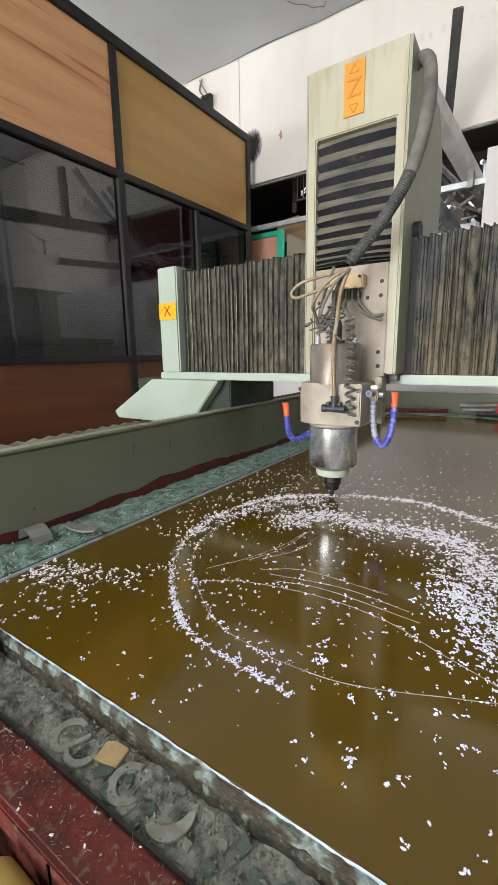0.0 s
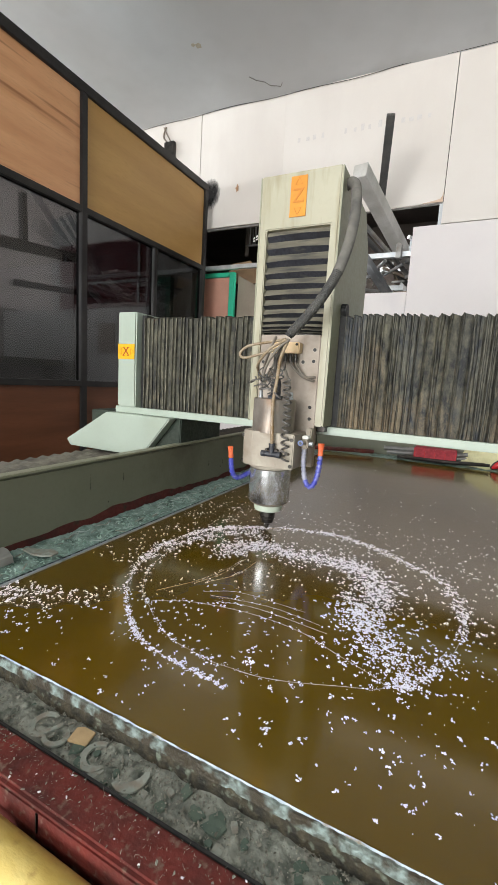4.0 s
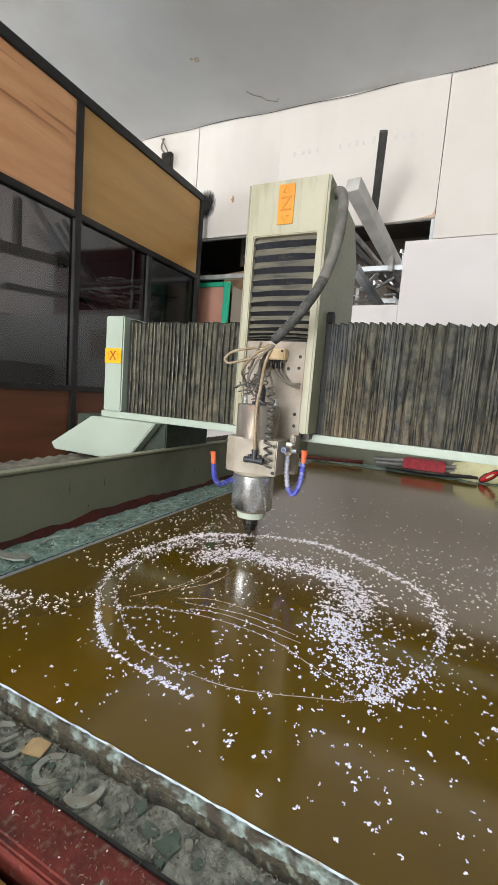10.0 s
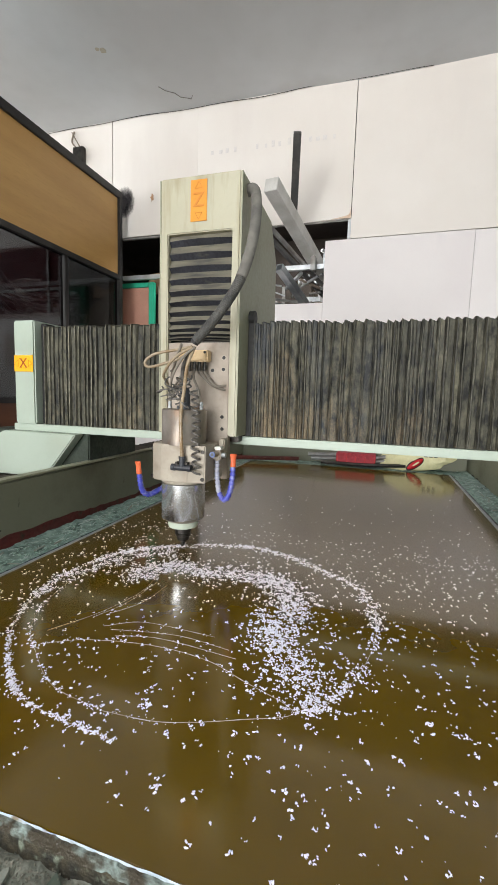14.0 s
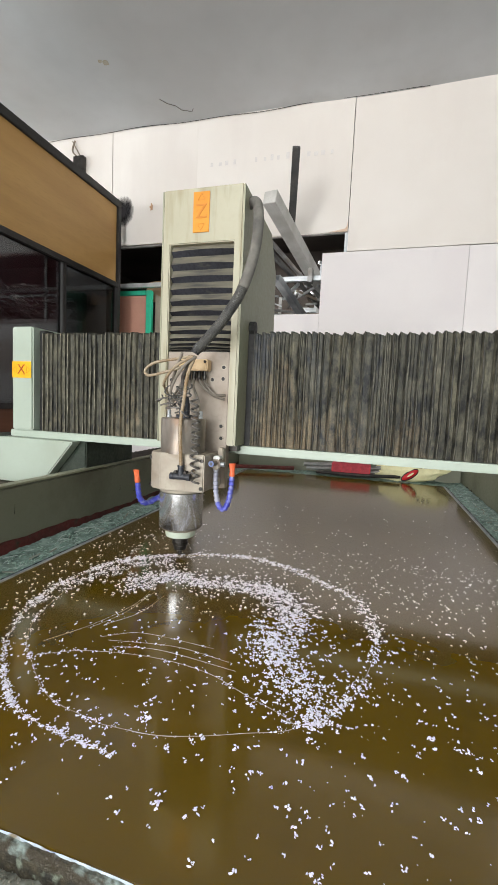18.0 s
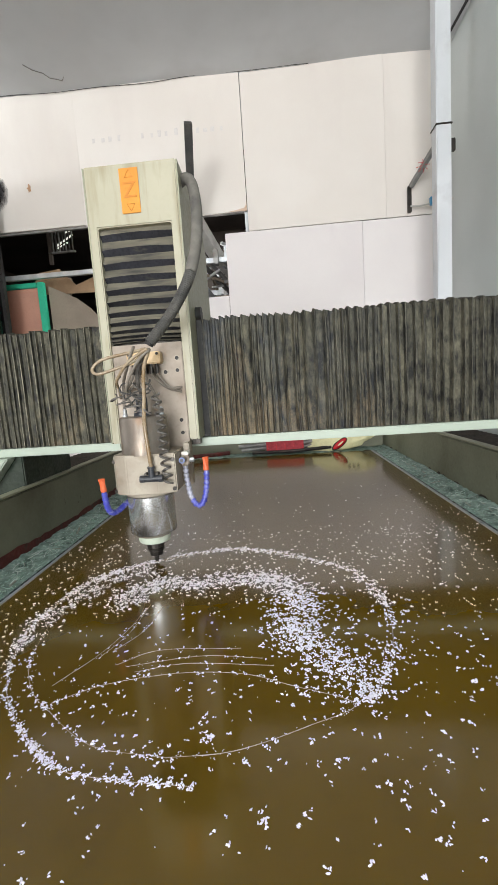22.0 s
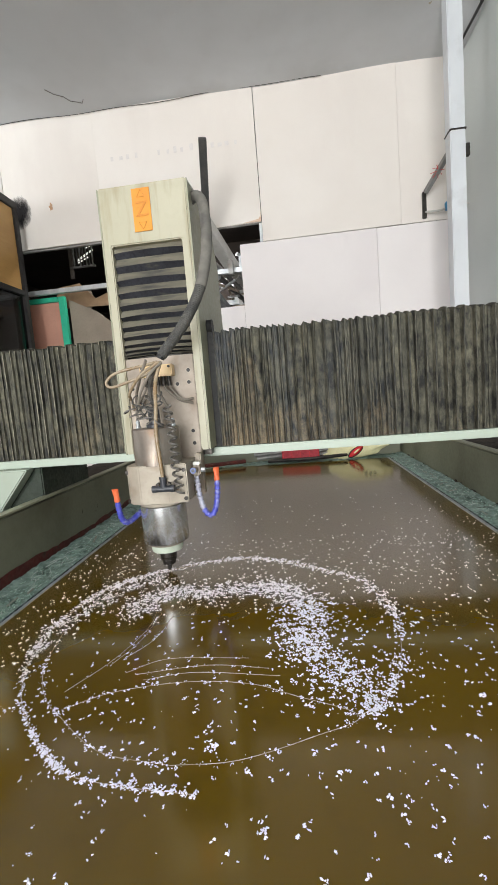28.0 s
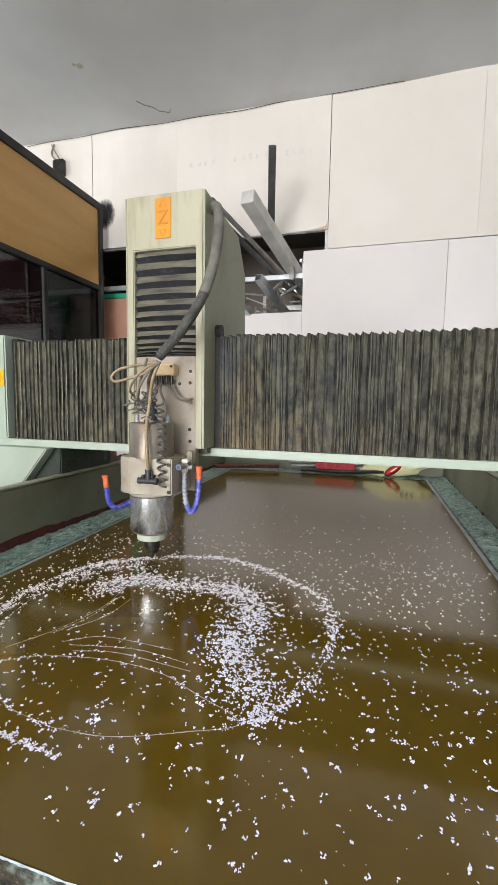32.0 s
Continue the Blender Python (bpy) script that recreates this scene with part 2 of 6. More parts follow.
FITTING = mat("dark_fitting_plastic", rgb(46, 48, 54), rgb(64, 66, 71), (0.3, 0.45), scale=30)
WHITE_PLASTIC = mat("white_plastic", rgb(226, 226, 220), rgb(210, 208, 200), (0.4, 0.6), scale=10)
SIGN = mat("orange_sign", rgb(208, 138, 26), rgb(200, 128, 20), (0.4, 0.55), scale=14, bump=0.03, dirt=rgb(192, 120, 22))
SIGNY = mat("yellow_sign", rgb(236, 176, 26), rgb(230, 166, 18), (0.4, 0.55), scale=6, bump=0.03)
SIGNINK = mat("sign_ink", rgb(196, 122, 22), rgb(188, 114, 20), (0.5, 0.6), scale=6, bump=0)
BOARD = mat("white_wall_board", rgb(229, 223, 217), rgb(222, 215, 208), (0.6, 0.8), scale=1.4, bump=0.02, grain=0.05,
            dirt=rgb(216, 208, 202), dirt_at=(0.55, 0.85), dirt_scale=1.6, dirt_stretch=(2, 1, 0.6))
BOARD_LOW = mat("lilac_white_board", rgb(228, 223, 222), rgb(221, 215, 215), (0.6, 0.8), scale=1.4, bump=0.02, grain=0.05,
                dirt=rgb(206, 200, 204), dirt_at=(0.55, 0.85), dirt_scale=1.6, dirt_stretch=(2, 1, 0.6))
CEIL = mat("grey_ceiling_plaster", rgb(204, 206, 208), rgb(190, 191, 192), (0.7, 0.9), scale=0.9, fine=8, bump=0.05, grain=0.12,
           dirt=rgb(176, 174, 172), dirt_at=(0.58, 0.88), dirt_scale=1.1)
SIDEWALL = mat("pale_grey_wall", rgb(200, 205, 203), rgb(191, 197, 195), (0.6, 0.8), scale=1.2, bump=0.03, grain=0.06)
SMUDGE = mat("faded_mark", rgb(213, 207, 204), rgb(219, 214, 210), (0.7, 0.8), scale=30)
PLY = mat("orange_plywood", rgb(228, 174, 128), rgb(212, 154, 108), (0.35, 0.5), scale=2.2, fine=34, bump=0.03,
          stretch=(1, 0.5, 5), dirt=rgb(160, 106, 66), dirt_at=(0.57, 0.70), dirt_scale=2.0, dirt_stretch=(1, 0.45, 9))
PLY2 = mat("ochre_plywood", rgb(196, 154, 92), rgb(184, 142, 82), (0.35, 0.5), scale=1.6, fine=25, bump=0.03,
           stretch=(1, 0.5, 5))
PLYDARK = mat("dark_brown_plywood", rgb(112, 68, 44), rgb(92, 54, 34), (0.4, 0.55), scale=2.2, fine=34, bump=0.03, stretch=(1, 0.5, 5))
BLACKALU = mat("black_aluminium", rgb(40, 38, 38), rgb(52, 50, 49), (0.35, 0.5), metal=0.3, scale=8)
MAROON = mat("maroon_panel", rgb(92, 14, 24), rgb(78, 11, 20), (0.4, 0.6), scale=3)
TEAL = mat("teal_door_frame", rgb(40, 178, 140), rgb(34, 160, 128), (0.4, 0.6), scale=6, bump=0.04)
PINK = mat("pink_board", rgb(190, 142, 122), rgb(178, 130, 112), (0.5, 0.7), scale=4, bump=0.04)
BROWNBOARD = mat("grey_brown_board", rgb(140, 128, 114), rgb(126, 114, 100), (0.6, 0.8), scale=4)
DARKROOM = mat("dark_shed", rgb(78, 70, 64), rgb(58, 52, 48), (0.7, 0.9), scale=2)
CONCRETE = mat("concrete_floor", rgb(128, 122, 114), rgb(106, 100, 94), (0.6, 0.85), scale=3, bump=0.3, dirt=rgb(80, 74, 68))
REDOXIDE = mat("red_oxide_paint", rgb(108, 40, 32), rgb(74, 31, 26), (0.55, 0.82), scale=22, bump=0.4,
               dirt=rgb(112, 92, 80), dirt_at=(0.58, 0.72), dirt_scale=85)
REDRUST = mat("red_rust_band", rgb(92, 36, 31), rgb(62, 27, 23), (0.6, 0.8), scale=14, bump=0.3, dirt=rgb(52, 46, 36), dirt_at=(0.55, 0.7), dirt_scale=30)
MURK = mat("brown_scum", rgb(52, 44, 36), rgb(40, 32, 27), (0.6, 0.8), scale=30, bump=0.3)
GAPSHADE = mat("wet_shaded_gap", rgb(72, 84, 92), rgb(46, 54, 58), (0.15, 0.4), scale=30, bump=0.3, dirt=rgb(150, 164, 170), dirt_at=(0.6, 0.7), dirt_scale=26)
SILT = mat("grey_silt", rgb(146, 149, 138), rgb(100, 104, 96), (0.55, 0.85), scale=60, fine=160, bump=0.9,
           dirt=rgb(66, 72, 63), dirt_at=(0.56, 0.68), dirt_scale=30)
SLUDGE = mat("green_glass_sludge", rgb(152, 174, 166), rgb(96, 120, 111), (0.35, 0.6), scale=40, fine=170, bump=0.9,
             dirt=rgb(60, 84, 76), dirt_at=(0.54, 0.68), dirt_scale=24)
SHARD = mat("glass_shard", rgb(154, 159, 149), rgb(130, 136, 127), (0.35, 0.6), scale=60, bump=0.4, dirt=rgb(134, 128, 117), dirt_at=(0.46, 0.64), dirt_scale=70)
SHARDGREEN = mat("green_shard", rgb(70, 88, 79), rgb(98, 110, 98), (0.25, 0.5), scale=14, bump=0.2)
SHARDTAN = mat("tan_shard", rgb(190, 164, 124), rgb(176, 150, 112), (0.4, 0.6), scale=14, bump=0.2)
SHEETEDGE = mat("sheet_edge", rgb(142, 158, 154), rgb(86, 92, 84), (0.3, 0.55), scale=110, fine=240, bump=0.8,
                dirt=rgb(60, 54, 42), dirt_at=(0.42, 0.54), dirt_scale=34)
EDGEWHITE = mat("sheet_edge_line", rgb(184, 196, 206), rgb(146, 160, 166), (0.3, 0.5), scale=60, bump=0.3,
                dirt=rgb(118, 108, 88), dirt_at=(0.54, 0.66), dirt_scale=40)
EDGEFACE = mat("stained_broken_edge", rgb(68, 62, 47), rgb(30, 29, 23), (0.5, 0.8), scale=80, fine=220, bump=0.9,
               dirt=rgb(112, 120, 106), dirt_at=(0.58, 0.68), dirt_scale=60)
GREYEDGE = mat("grey_ground_edge", rgb(176, 176, 180), rgb(140, 146, 148), (0.35, 0.5), scale=20, bump=0.2, dirt=rgb(96, 104, 104), dirt_at=(0.58, 0.7), dirt_scale=16)
CHIP = mat("lavender_white_chips", rgb(248, 246, 251), rgb(230, 226, 240), (0.4, 0.6), scale=160, bump=0.1)
YELLOW = mat("yellow_roller", rgb(210, 190, 116), rgb(188, 162, 84), (0.4, 0.62), scale=26, fine=120, bump=0.25, stretch=(0.5, 1, 1), dirt=rgb(158, 130, 70), dirt_at=(0.58, 0.78), dirt_scale=70)
REDPLASTIC = mat("red_plastic", rgb(200, 28, 36), rgb(180, 20, 30), (0.4, 0.5), scale=10)
SACK = mat("cream_woven_sack", rgb(226, 222, 178), rgb(212, 206, 158), (0.5, 0.7), scale=16, bump=0.2)
PAPER = mat("white_paper", rgb(196, 194, 188), rgb(176, 174, 168), (0.6, 0.8), scale=8)


def sheet_material():
    """Brown sheet under a thin film of cutting water: clear gloss over a matt olive brown."""
    m = mat("wet_brown_sheet", rgb(98, 77, 2), rgb(91, 70, 2), (0.5, 0.6), scale=1.5, fine=12, bump=0.0,
            dirt=rgb(86, 66, 3), dirt_at=(0.5, 0.8), dirt_scale=2)
    b = m.node_tree.nodes["Principled BSDF"]
    b.inputs["Coat Weight"].default_value = 1.0
    b.inputs["Coat Roughness"].default_value = 0.13
    b.inputs["Coat IOR"].default_value = 1.80
    b.inputs["Specular IOR Level"].default_value = 0.0
    return m


def glass_material(name, tint, gloss):
    m = bpy.data.materials.new(name)
    m.use_nodes = True
    n, l = m.node_tree.nodes, m.node_tree.links
    n.remove(n["Principled BSDF"])
    t, g, x = n.new("ShaderNodeBsdfTransparent"), n.new("ShaderNodeBsdfGlossy"), n.new("ShaderNodeMixShader")
    t.inputs[0].default_value = tint
    g.inputs["Roughness"].default_value = 0.02
    x.inputs[0].default_value = gloss
    l.new(t.outputs[0], x.inputs[1])
    l.new(g.outputs[0], x.inputs[2])
    l.new(x.outputs[0], n["Material Output"].inputs[0])
    return m


WET = sheet_material()
GLASS = glass_material("dark_window_glass", (0.23, 0.225, 0.23, 1), 0.05)


# ---- building helpers ----
def box(bm, x0, x1, y0, y1, z0, z1, bevel=0.0):
    vs = [bm.verts.new(p) for p in ((x0, y0, z0), (x1, y0, z0), (x1, y1, z0), (x0, y1, z0), (x0, y0, z1), (x1, y0, z1), (x1, y1, z1), (x0, y1, z1))]
    fs = [bm.faces.new([vs[i] for i in q]) for q in ((3, 2, 1, 0), (4, 5, 6, 7), (0, 1, 5, 4), (1, 2, 6, 5), (2, 3, 7, 6), (3, 0, 4, 7))]
    if bevel:
        bmesh.ops.bevel(bm, geom=list({e for f in fs for e in f.edges}), offset=bevel, segments=2, affect="EDGES")
    return bm


def cube(x0, x1, y0, y1, z0, z1, bevel=0.0):
    return box(bmesh.new(), x0, x1, y0, y1, z0, z1, bevel)


def prism(poly, axis, a, b, bevel=0.0):
    """A polygon pulled along an axis; poly holds the two other coordinates in order."""
    bm = bmesh.new()

    def at(u, v, w):
        return {"x": (w, u, v), "y": (u, w, v), "z": (u, v, w)}[axis]
    lo = [bm.verts.new(at(u, v, a)) for u, v in poly]
    hi = [bm.verts.new(at(u, v, b)) for u, v in poly]
    bm.faces.new(lo)
    bm.faces.new(hi[::-1])
    k = len(poly)
    for i in range(k):
        bm.faces.new((lo[i], hi[i], hi[(i + 1) % k], lo[(i + 1) % k]))
    bmesh.ops.recalc_face_normals(bm, faces=bm.faces)
    if bevel:
        bmesh.ops.bevel(bm, geom=list(bm.edges), offset=bevel, segments=2, affect="EDGES")
    return bm


def lathe(prof, cx, cy, n=36):
    """A turned body round an upright axis; prof holds (radius, height) from below upwards."""
    bm = bmesh.new()
    rings = []
    for r, z in prof:
        rings.append([bm.verts.new((cx + r * math.cos(2 * math.pi * i / n), cy + r * math.sin(2 * math.pi * i / n), z)) for i in range(n)])
    for a, b in zip(rings, rings[1:]):
        for i in range(n):
            bm.faces.new((a[i], a[(i + 1) % n], b[(i + 1) % n], b[i]))
    bm.faces.new(rings[0][::-1])
    bm.faces.new(rings[-1])
    return bm


def smooth_line(pts, step=8):
    p = [Vector(q) for q in pts]
    p = [p[0] * 2 - p[1]] + p + [p[-1] * 2 - p[-2]]
    out = []
    for a, b, c, d in zip(p, p[1:], p[2:], p[3:]):
        for i in range(step):
            t = i / step
            out.append(0.5 * ((2 * b) + (c - a) * t + (2 * a - 5 * b + 4 * c - d) * t * t + (3 * b - a - 3 * c + d) * t ** 3))
    return out + [p[-2]]


def tube(pts, r, n=8, bm=None, ripple=0.0):
    """A round tube along a line of points; ripple makes rings on it."""
    bm = bm or bmesh.new()
    pts = [Vector(q) for q in pts]
    side, rings = None, []
    for i, p in enumerate(pts):
        d = (pts[min(i + 1, len(pts) - 1)] - pts[max(i - 1, 0)]).normalized()
        if side is None:
            side = d.orthogonal().normalized()
        side = (side - d * side.dot(d)).normalized()
        up = d.cross(side)
        rr = r * (1 + (ripple if i % 2 else 0))
        rings.append([bm.verts.new(p + (side * math.cos(2 * math.pi * k / n) + up * math.sin(2 * math.pi * k / n)) * rr) for k in range(n)])
    for a, b in zip(rings, rings[1:]):
        for k in range(n):
            bm.faces.new((a[k], a[(k + 1) % n], b[(k + 1) % n], b[k]))
    bm.faces.new(rings[0][::-1])
    bm.faces.new(rings[-1])
    return bm


def resample(pts, gap):
    """The same line with points at even gaps."""
    out, rest = [pts[0].copy()], gap
    for a, b in zip(pts, pts[1:]):
        length, done = (b - a).length, 0.0
        while length - done >= rest:
            done += rest
            out.append(a.lerp(b, done / length))
            rest = gap
        rest -= length - done
    return out


def part(name, bm, material, parent=None, label="", smooth=False):
    """Links a bmesh as one mesh object, under a thing or a part, with its origin at its middle."""
    lo = Vector([min(v.co[i] for v in bm.verts) for i in range(3)])
    hi = Vector([max(v.co[i] for v in bm.verts) for i in range(3)])
    mid = (lo + hi) / 2
    bmesh.ops.translate(bm, vec=-mid, verts=bm.verts)
    me = bpy.data.meshes.new(name)
    bm.to_mesh(me)
    bm.free()
    for mm in material if isinstance(material, list) else [material]:
        me.materials.append(mm)
    if smooth:
        me.shade_smooth()
        me.set_sharp_from_angle(angle=radians(40))
    ob = new(name, me)
    base = Vector((0, 0, 0))
    up = parent
    while up:
        base += up.location
        up = up.parent
    ob.parent = parent
    ob.location = mid - base
    if label:
        ob["label"] = label
    return ob


def thing(name, at, label, category, group="", kind=""):
    ob = new(name)
    ob.location = at
    ob.empty_display_size = 0.05
    return tagged(ob, label, category, group, kind)


def solid(name, bm, material, label, category, group="", kind="", smooth=False):
    return tagged(part(name, bm, material, None, "", smooth), label, category, group, kind)


def lettering(name, text, size, m, material, parent):
    """Raised letters of the built-in font, turned into a mesh, at the pose m."""
    c = bpy.data.curves.new(name, "FONT")
    c.body, c.size, c.extrude, c.align_x, c.align_y = text, size, 0.0006, "CENTER", "CENTER"
    tmp = bpy.data.objects.new(name, c)
    me = bpy.data.meshes.new_from_object(tmp)
    bpy.data.objects.remove(tmp)
    bm = bmesh.new()
    bm.from_mesh(me)
    bpy.data.meshes.remove(me)
    bmesh.ops.transform(bm, matrix=m, verts=bm.verts)
    return part(name, bm, material, parent)


rnd = random.Random(7)

# ---- the room ----
WALL_Y, CEIL_Z, PART_X, RIGHT_X = 3.42, 3.81, -1.60, 2.18

solid("floor", cube(-6.0, 2.4, -10.6, 8.0, -0.1, 0.0), CONCRETE, "dusty grey concrete workshop floor", "floor", kind="structure")

def ceiling_z(x, y):
    """Height of the uneven ceiling, raised a little round the post."""
    return CEIL_Z - 0.011 * x + 0.02 * noise.noise(Vector((x * 0.9, y * 0.9, 3))) + 0.05 * math.exp(-((x - 1.93) ** 2 + (y - 2.85) ** 2) / 0.09)


bm = bmesh.new()
bmesh.ops.create_grid(bm, x_segments=90, y_segments=120, size=1.0)
for v in bm.verts:
    x, y = -1.8 + 4.2 * v.co.x, -1.3 + 9.3 * v.co.y
    v.co = Vector((x, y, ceiling_z(x, y)))
# unseen opening cut only for the added overhead fill light
fill_hole = [f for f in bm.faces if abs(f.calc_center_median().x - 0.1) < 1.45 and abs(f.calc_center_median().y + 2.7) < 0.95]
bmesh.ops.delete(bm, geom=fill_hole, context="FACES")
bmesh.ops.solidify(bm, geom=bm.faces[:], thickness=-0.08)
ceiling = solid("ceiling", bm, CEIL, "uneven grey plastered ceiling with stains and a crack", "ceiling", kind="structure", smooth=True)

wall_far = thing("wall_far", (0, WALL_Y, 0), "white boarded end wall with an unfinished opening", "wall", kind="structure")
BOARDS = [(-6.0, -1.752, 2.76, 3.86), (-1.748, -0.852, 2.76, 3.86), (-0.85, 0.538, 2.745, 3.86), (0.543, 1.681, 2.585, 3.86),
          (1.683, 2.22, 2.585, 3.86), (0.34, 1.48, 0.0, 2.578), (1.484, 2.22, 0.0, 2.578), (-0.77, 0.336, 0.0, 2.075), (-6.0, -1.66, 0.0, 2.756)]
for i, (x0, x1, z0, z1) in enumerate(BOARDS):
    off = (0.0, 0.003, -0.002, 0.002, 0.006, -0.003, 0.003, 0.012, 0.004)[i]
    part("panel", cube(x0, x1, WALL_Y + off, WALL_Y + off + 0.016, z0, z1, 0.0015), BOARD_LOW if z1 < 2.7 else BOARD, wall_far)
part("panel", cube(-1.52, -0.80, WALL_Y - 0.004, WALL_Y + 0.012, 0.0, 0.98, 0.0015), BOARD_LOW, wall_far, "low pale lilac panel")
for x0, x1, z0, z1 in ((-0.79, -0.755, 0.0, 2.76), (0.515, 0.54, 2.56, 2.76)):
    part("stud", cube(x0, x1, WALL_Y + 0.03, WALL_Y + 0.07, z0, z1, 0.002), STEEL, wall_far, "galvanised steel stud")
part("rail", cube(-1.66, 0.5, WALL_Y + 0.028, WALL_Y + 0.07, 2.365, 2.405, 0.002), STEEL, wall_far, "galvanised steel rail")
part("rail", cube(-1.66, 0.54, WALL_Y + 0.03, WALL_Y + 0.06, 2.745, 2.765, 0.002), GREYBAR, wall_far)

# faded stencil marks, a rust spot, a torn board corner and a soot mark on the boards
for x in (-0.72, -0.64, -0.58, -0.5, -0.3, -0.22, -0.16, -0.1, -0.02, 0.16, 0.22, 0.28, 0.36):
    w, h = rnd.uniform(0.02, 0.035), rnd.uniform(0.03, 0.055)
    part("mark", cube(x, x + w, WALL_Y - 0.004, WALL_Y - 0.001, 3.385 - 0.012 * x, 3.385 - 0.012 * x + h, 0.001), SMUDGE, wall_far)


def blot(cx, cz, r, n, seed, y, squash=1.0):
    """A ragged flat patch on the end wall."""
    q = random.Random(seed)
    poly = []
    for i in range(n):
        a, rr = 2 * math.pi * i / n, r * (0.55 + 0.9 * q.random())
        poly.append((cx + rr * math.cos(a), cz + rr * math.sin(a) * squash))
    return prism(poly, "y", y, y + 0.0025)


part("rust_spot", blot(-1.315, 3.10, 0.017, 14, 3, WALL_Y - 0.003, 1.7), mat("rust_mark", rgb(196, 160, 130), rgb(166, 122, 88), (0.8, 0.9), scale=30), wall_far, "brown rust spot")
part("torn_corner", prism([(0.50, 2.745), (0.537, 2.745), (0.537, 2.83), (0.531, 2.79), (0.518, 2.768), (0.45, 2.757), (0.38, 2.747)], "y", WALL_Y - 0.006, WALL_Y - 0.003),
     mat("torn_board", rgb(214, 190, 170), rgb(200, 166, 138), (0.8, 0.9), scale=20), wall_far, "torn brown board edge")
SOOTY = bpy.data.materials.new("soot_smear")
SOOTY.use_nodes = True
sn, sl = SOOTY.node_tree.nodes, SOOTY.node_tree.links
sb = sn["Principled BSDF"]
sb.inputs["Base Color"].default_value = rgb(38, 34, 36)
sb.inputs["Roughness"].default_value = 0.9
stc, sgr, snz, smx, srg = (sn.new("ShaderNodeTexCoord"), sn.new("ShaderNodeTexGradient"), sn.new("ShaderNodeTexNoise"), sn.new("ShaderNodeMath"), sn.new("ShaderNodeMapRange"))
sgr.gradient_type = "SPHERICAL"
smp = sn.new("ShaderNodeMapping")
smp.inputs["Scale"].default_value = (6.2, 1.0, 5.2)
sl.new(stc.outputs["Object"], smp.inputs[0])
sl.new(smp.outputs[0], sgr.inputs[0])
stm = sn.new("ShaderNodeMapping")
stm.inputs["Rotation"].default_value, stm.inputs["Scale"].default_value = (0, 0.75, 0), (26, 1, 7)
sl.new(stc.outputs["Object"], stm.inputs[0])
sl.new(stm.outputs[0], snz.inputs["Vector"])
snz.inputs["Scale"].default_value, snz.inputs["Detail"].default_value = 1.0, 9
snz.inputs["Roughness"].default_value, snz.inputs["Distortion"].default_value = 0.75, 0.8
smx.operation = "MULTIPLY"
sl.new(sgr.outputs["Fac"], smx.inputs[0])
sl.new(snz.outputs[0], smx.inputs[1])
srg.inputs[1].default_value, srg.inputs[2].default_value = 0.12, 0.40
sl.new(smx.outputs[0], srg.inputs[0])
sl.new(srg.outputs[0], sb.inputs["Alpha"])
part("soot_smear", cube(-1.84, -1.40, WALL_Y - 0.004, WALL_Y - 0.0015, 2.84, 3.32), SOOTY, wall_far, "black soot smear")

solid("wall_right", cube(RIGHT_X, RIGHT_X + 0.15, -10.6, WALL_Y + 0.03, 0, 3.95), SIDEWALL, "plain pale grey side wall", "wall", kind="structure")
bm = cube(-6.0, -3.75, -10.75, -10.6, 0, 3.95)
box(bm, 1.95, 2.4, -10.75, -10.6, 0, 3.95)
box(bm, -3.75, 1.95, -10.75, -10.6, 3.4, 3.95)
solid("wall_rear", bm, SIDEWALL, "plain wall round the wide shop door", "wall", kind="structure")
# unseen wall; its high opening is made for the side fill lamp
bm = cube(-6.15, -6.0, -10.6, 8.0, 0, 2.2)
box(bm, -6.15, -6.0, -10.6, 8.0, 3.6, 3.95)
box(bm, -6.15, -6.0, -10.6, -0.8, 2.2, 3.6)
box(bm, -6.15, -6.0, 2.4, 8.0, 2.2, 3.6)
solid("wall_left", bm, SIDEWALL, "unseen outer wall with an opening for the fill lamp", "wall", kind="structure")
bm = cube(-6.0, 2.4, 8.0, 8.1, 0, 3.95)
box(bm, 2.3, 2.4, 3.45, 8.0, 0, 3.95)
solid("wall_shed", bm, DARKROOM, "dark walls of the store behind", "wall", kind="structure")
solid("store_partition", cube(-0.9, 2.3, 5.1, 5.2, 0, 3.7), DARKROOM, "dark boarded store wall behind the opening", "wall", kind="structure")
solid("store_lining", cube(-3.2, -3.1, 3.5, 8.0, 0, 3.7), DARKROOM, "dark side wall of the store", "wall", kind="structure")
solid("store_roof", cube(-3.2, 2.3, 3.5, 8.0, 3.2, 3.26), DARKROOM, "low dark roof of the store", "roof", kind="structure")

CRACKGREY = mat("crack_grey", rgb(140, 136, 132), rgb(120, 116, 112), (0.8, 0.9), scale=20)
# ceiling crack and damp stain
crack = [(-1.08, 3.11), (-1.04, 3.17), (-0.98, 3.21), (-0.95, 3.27), (-0.90, 3.29), (-0.87, 3.31), (-0.84, 3.27)]
part("crack", tube([(x, y, ceiling_z(x, y) - 0.002) for x, y in crack], 0.0028, 5), CRACKGREY, ceiling)
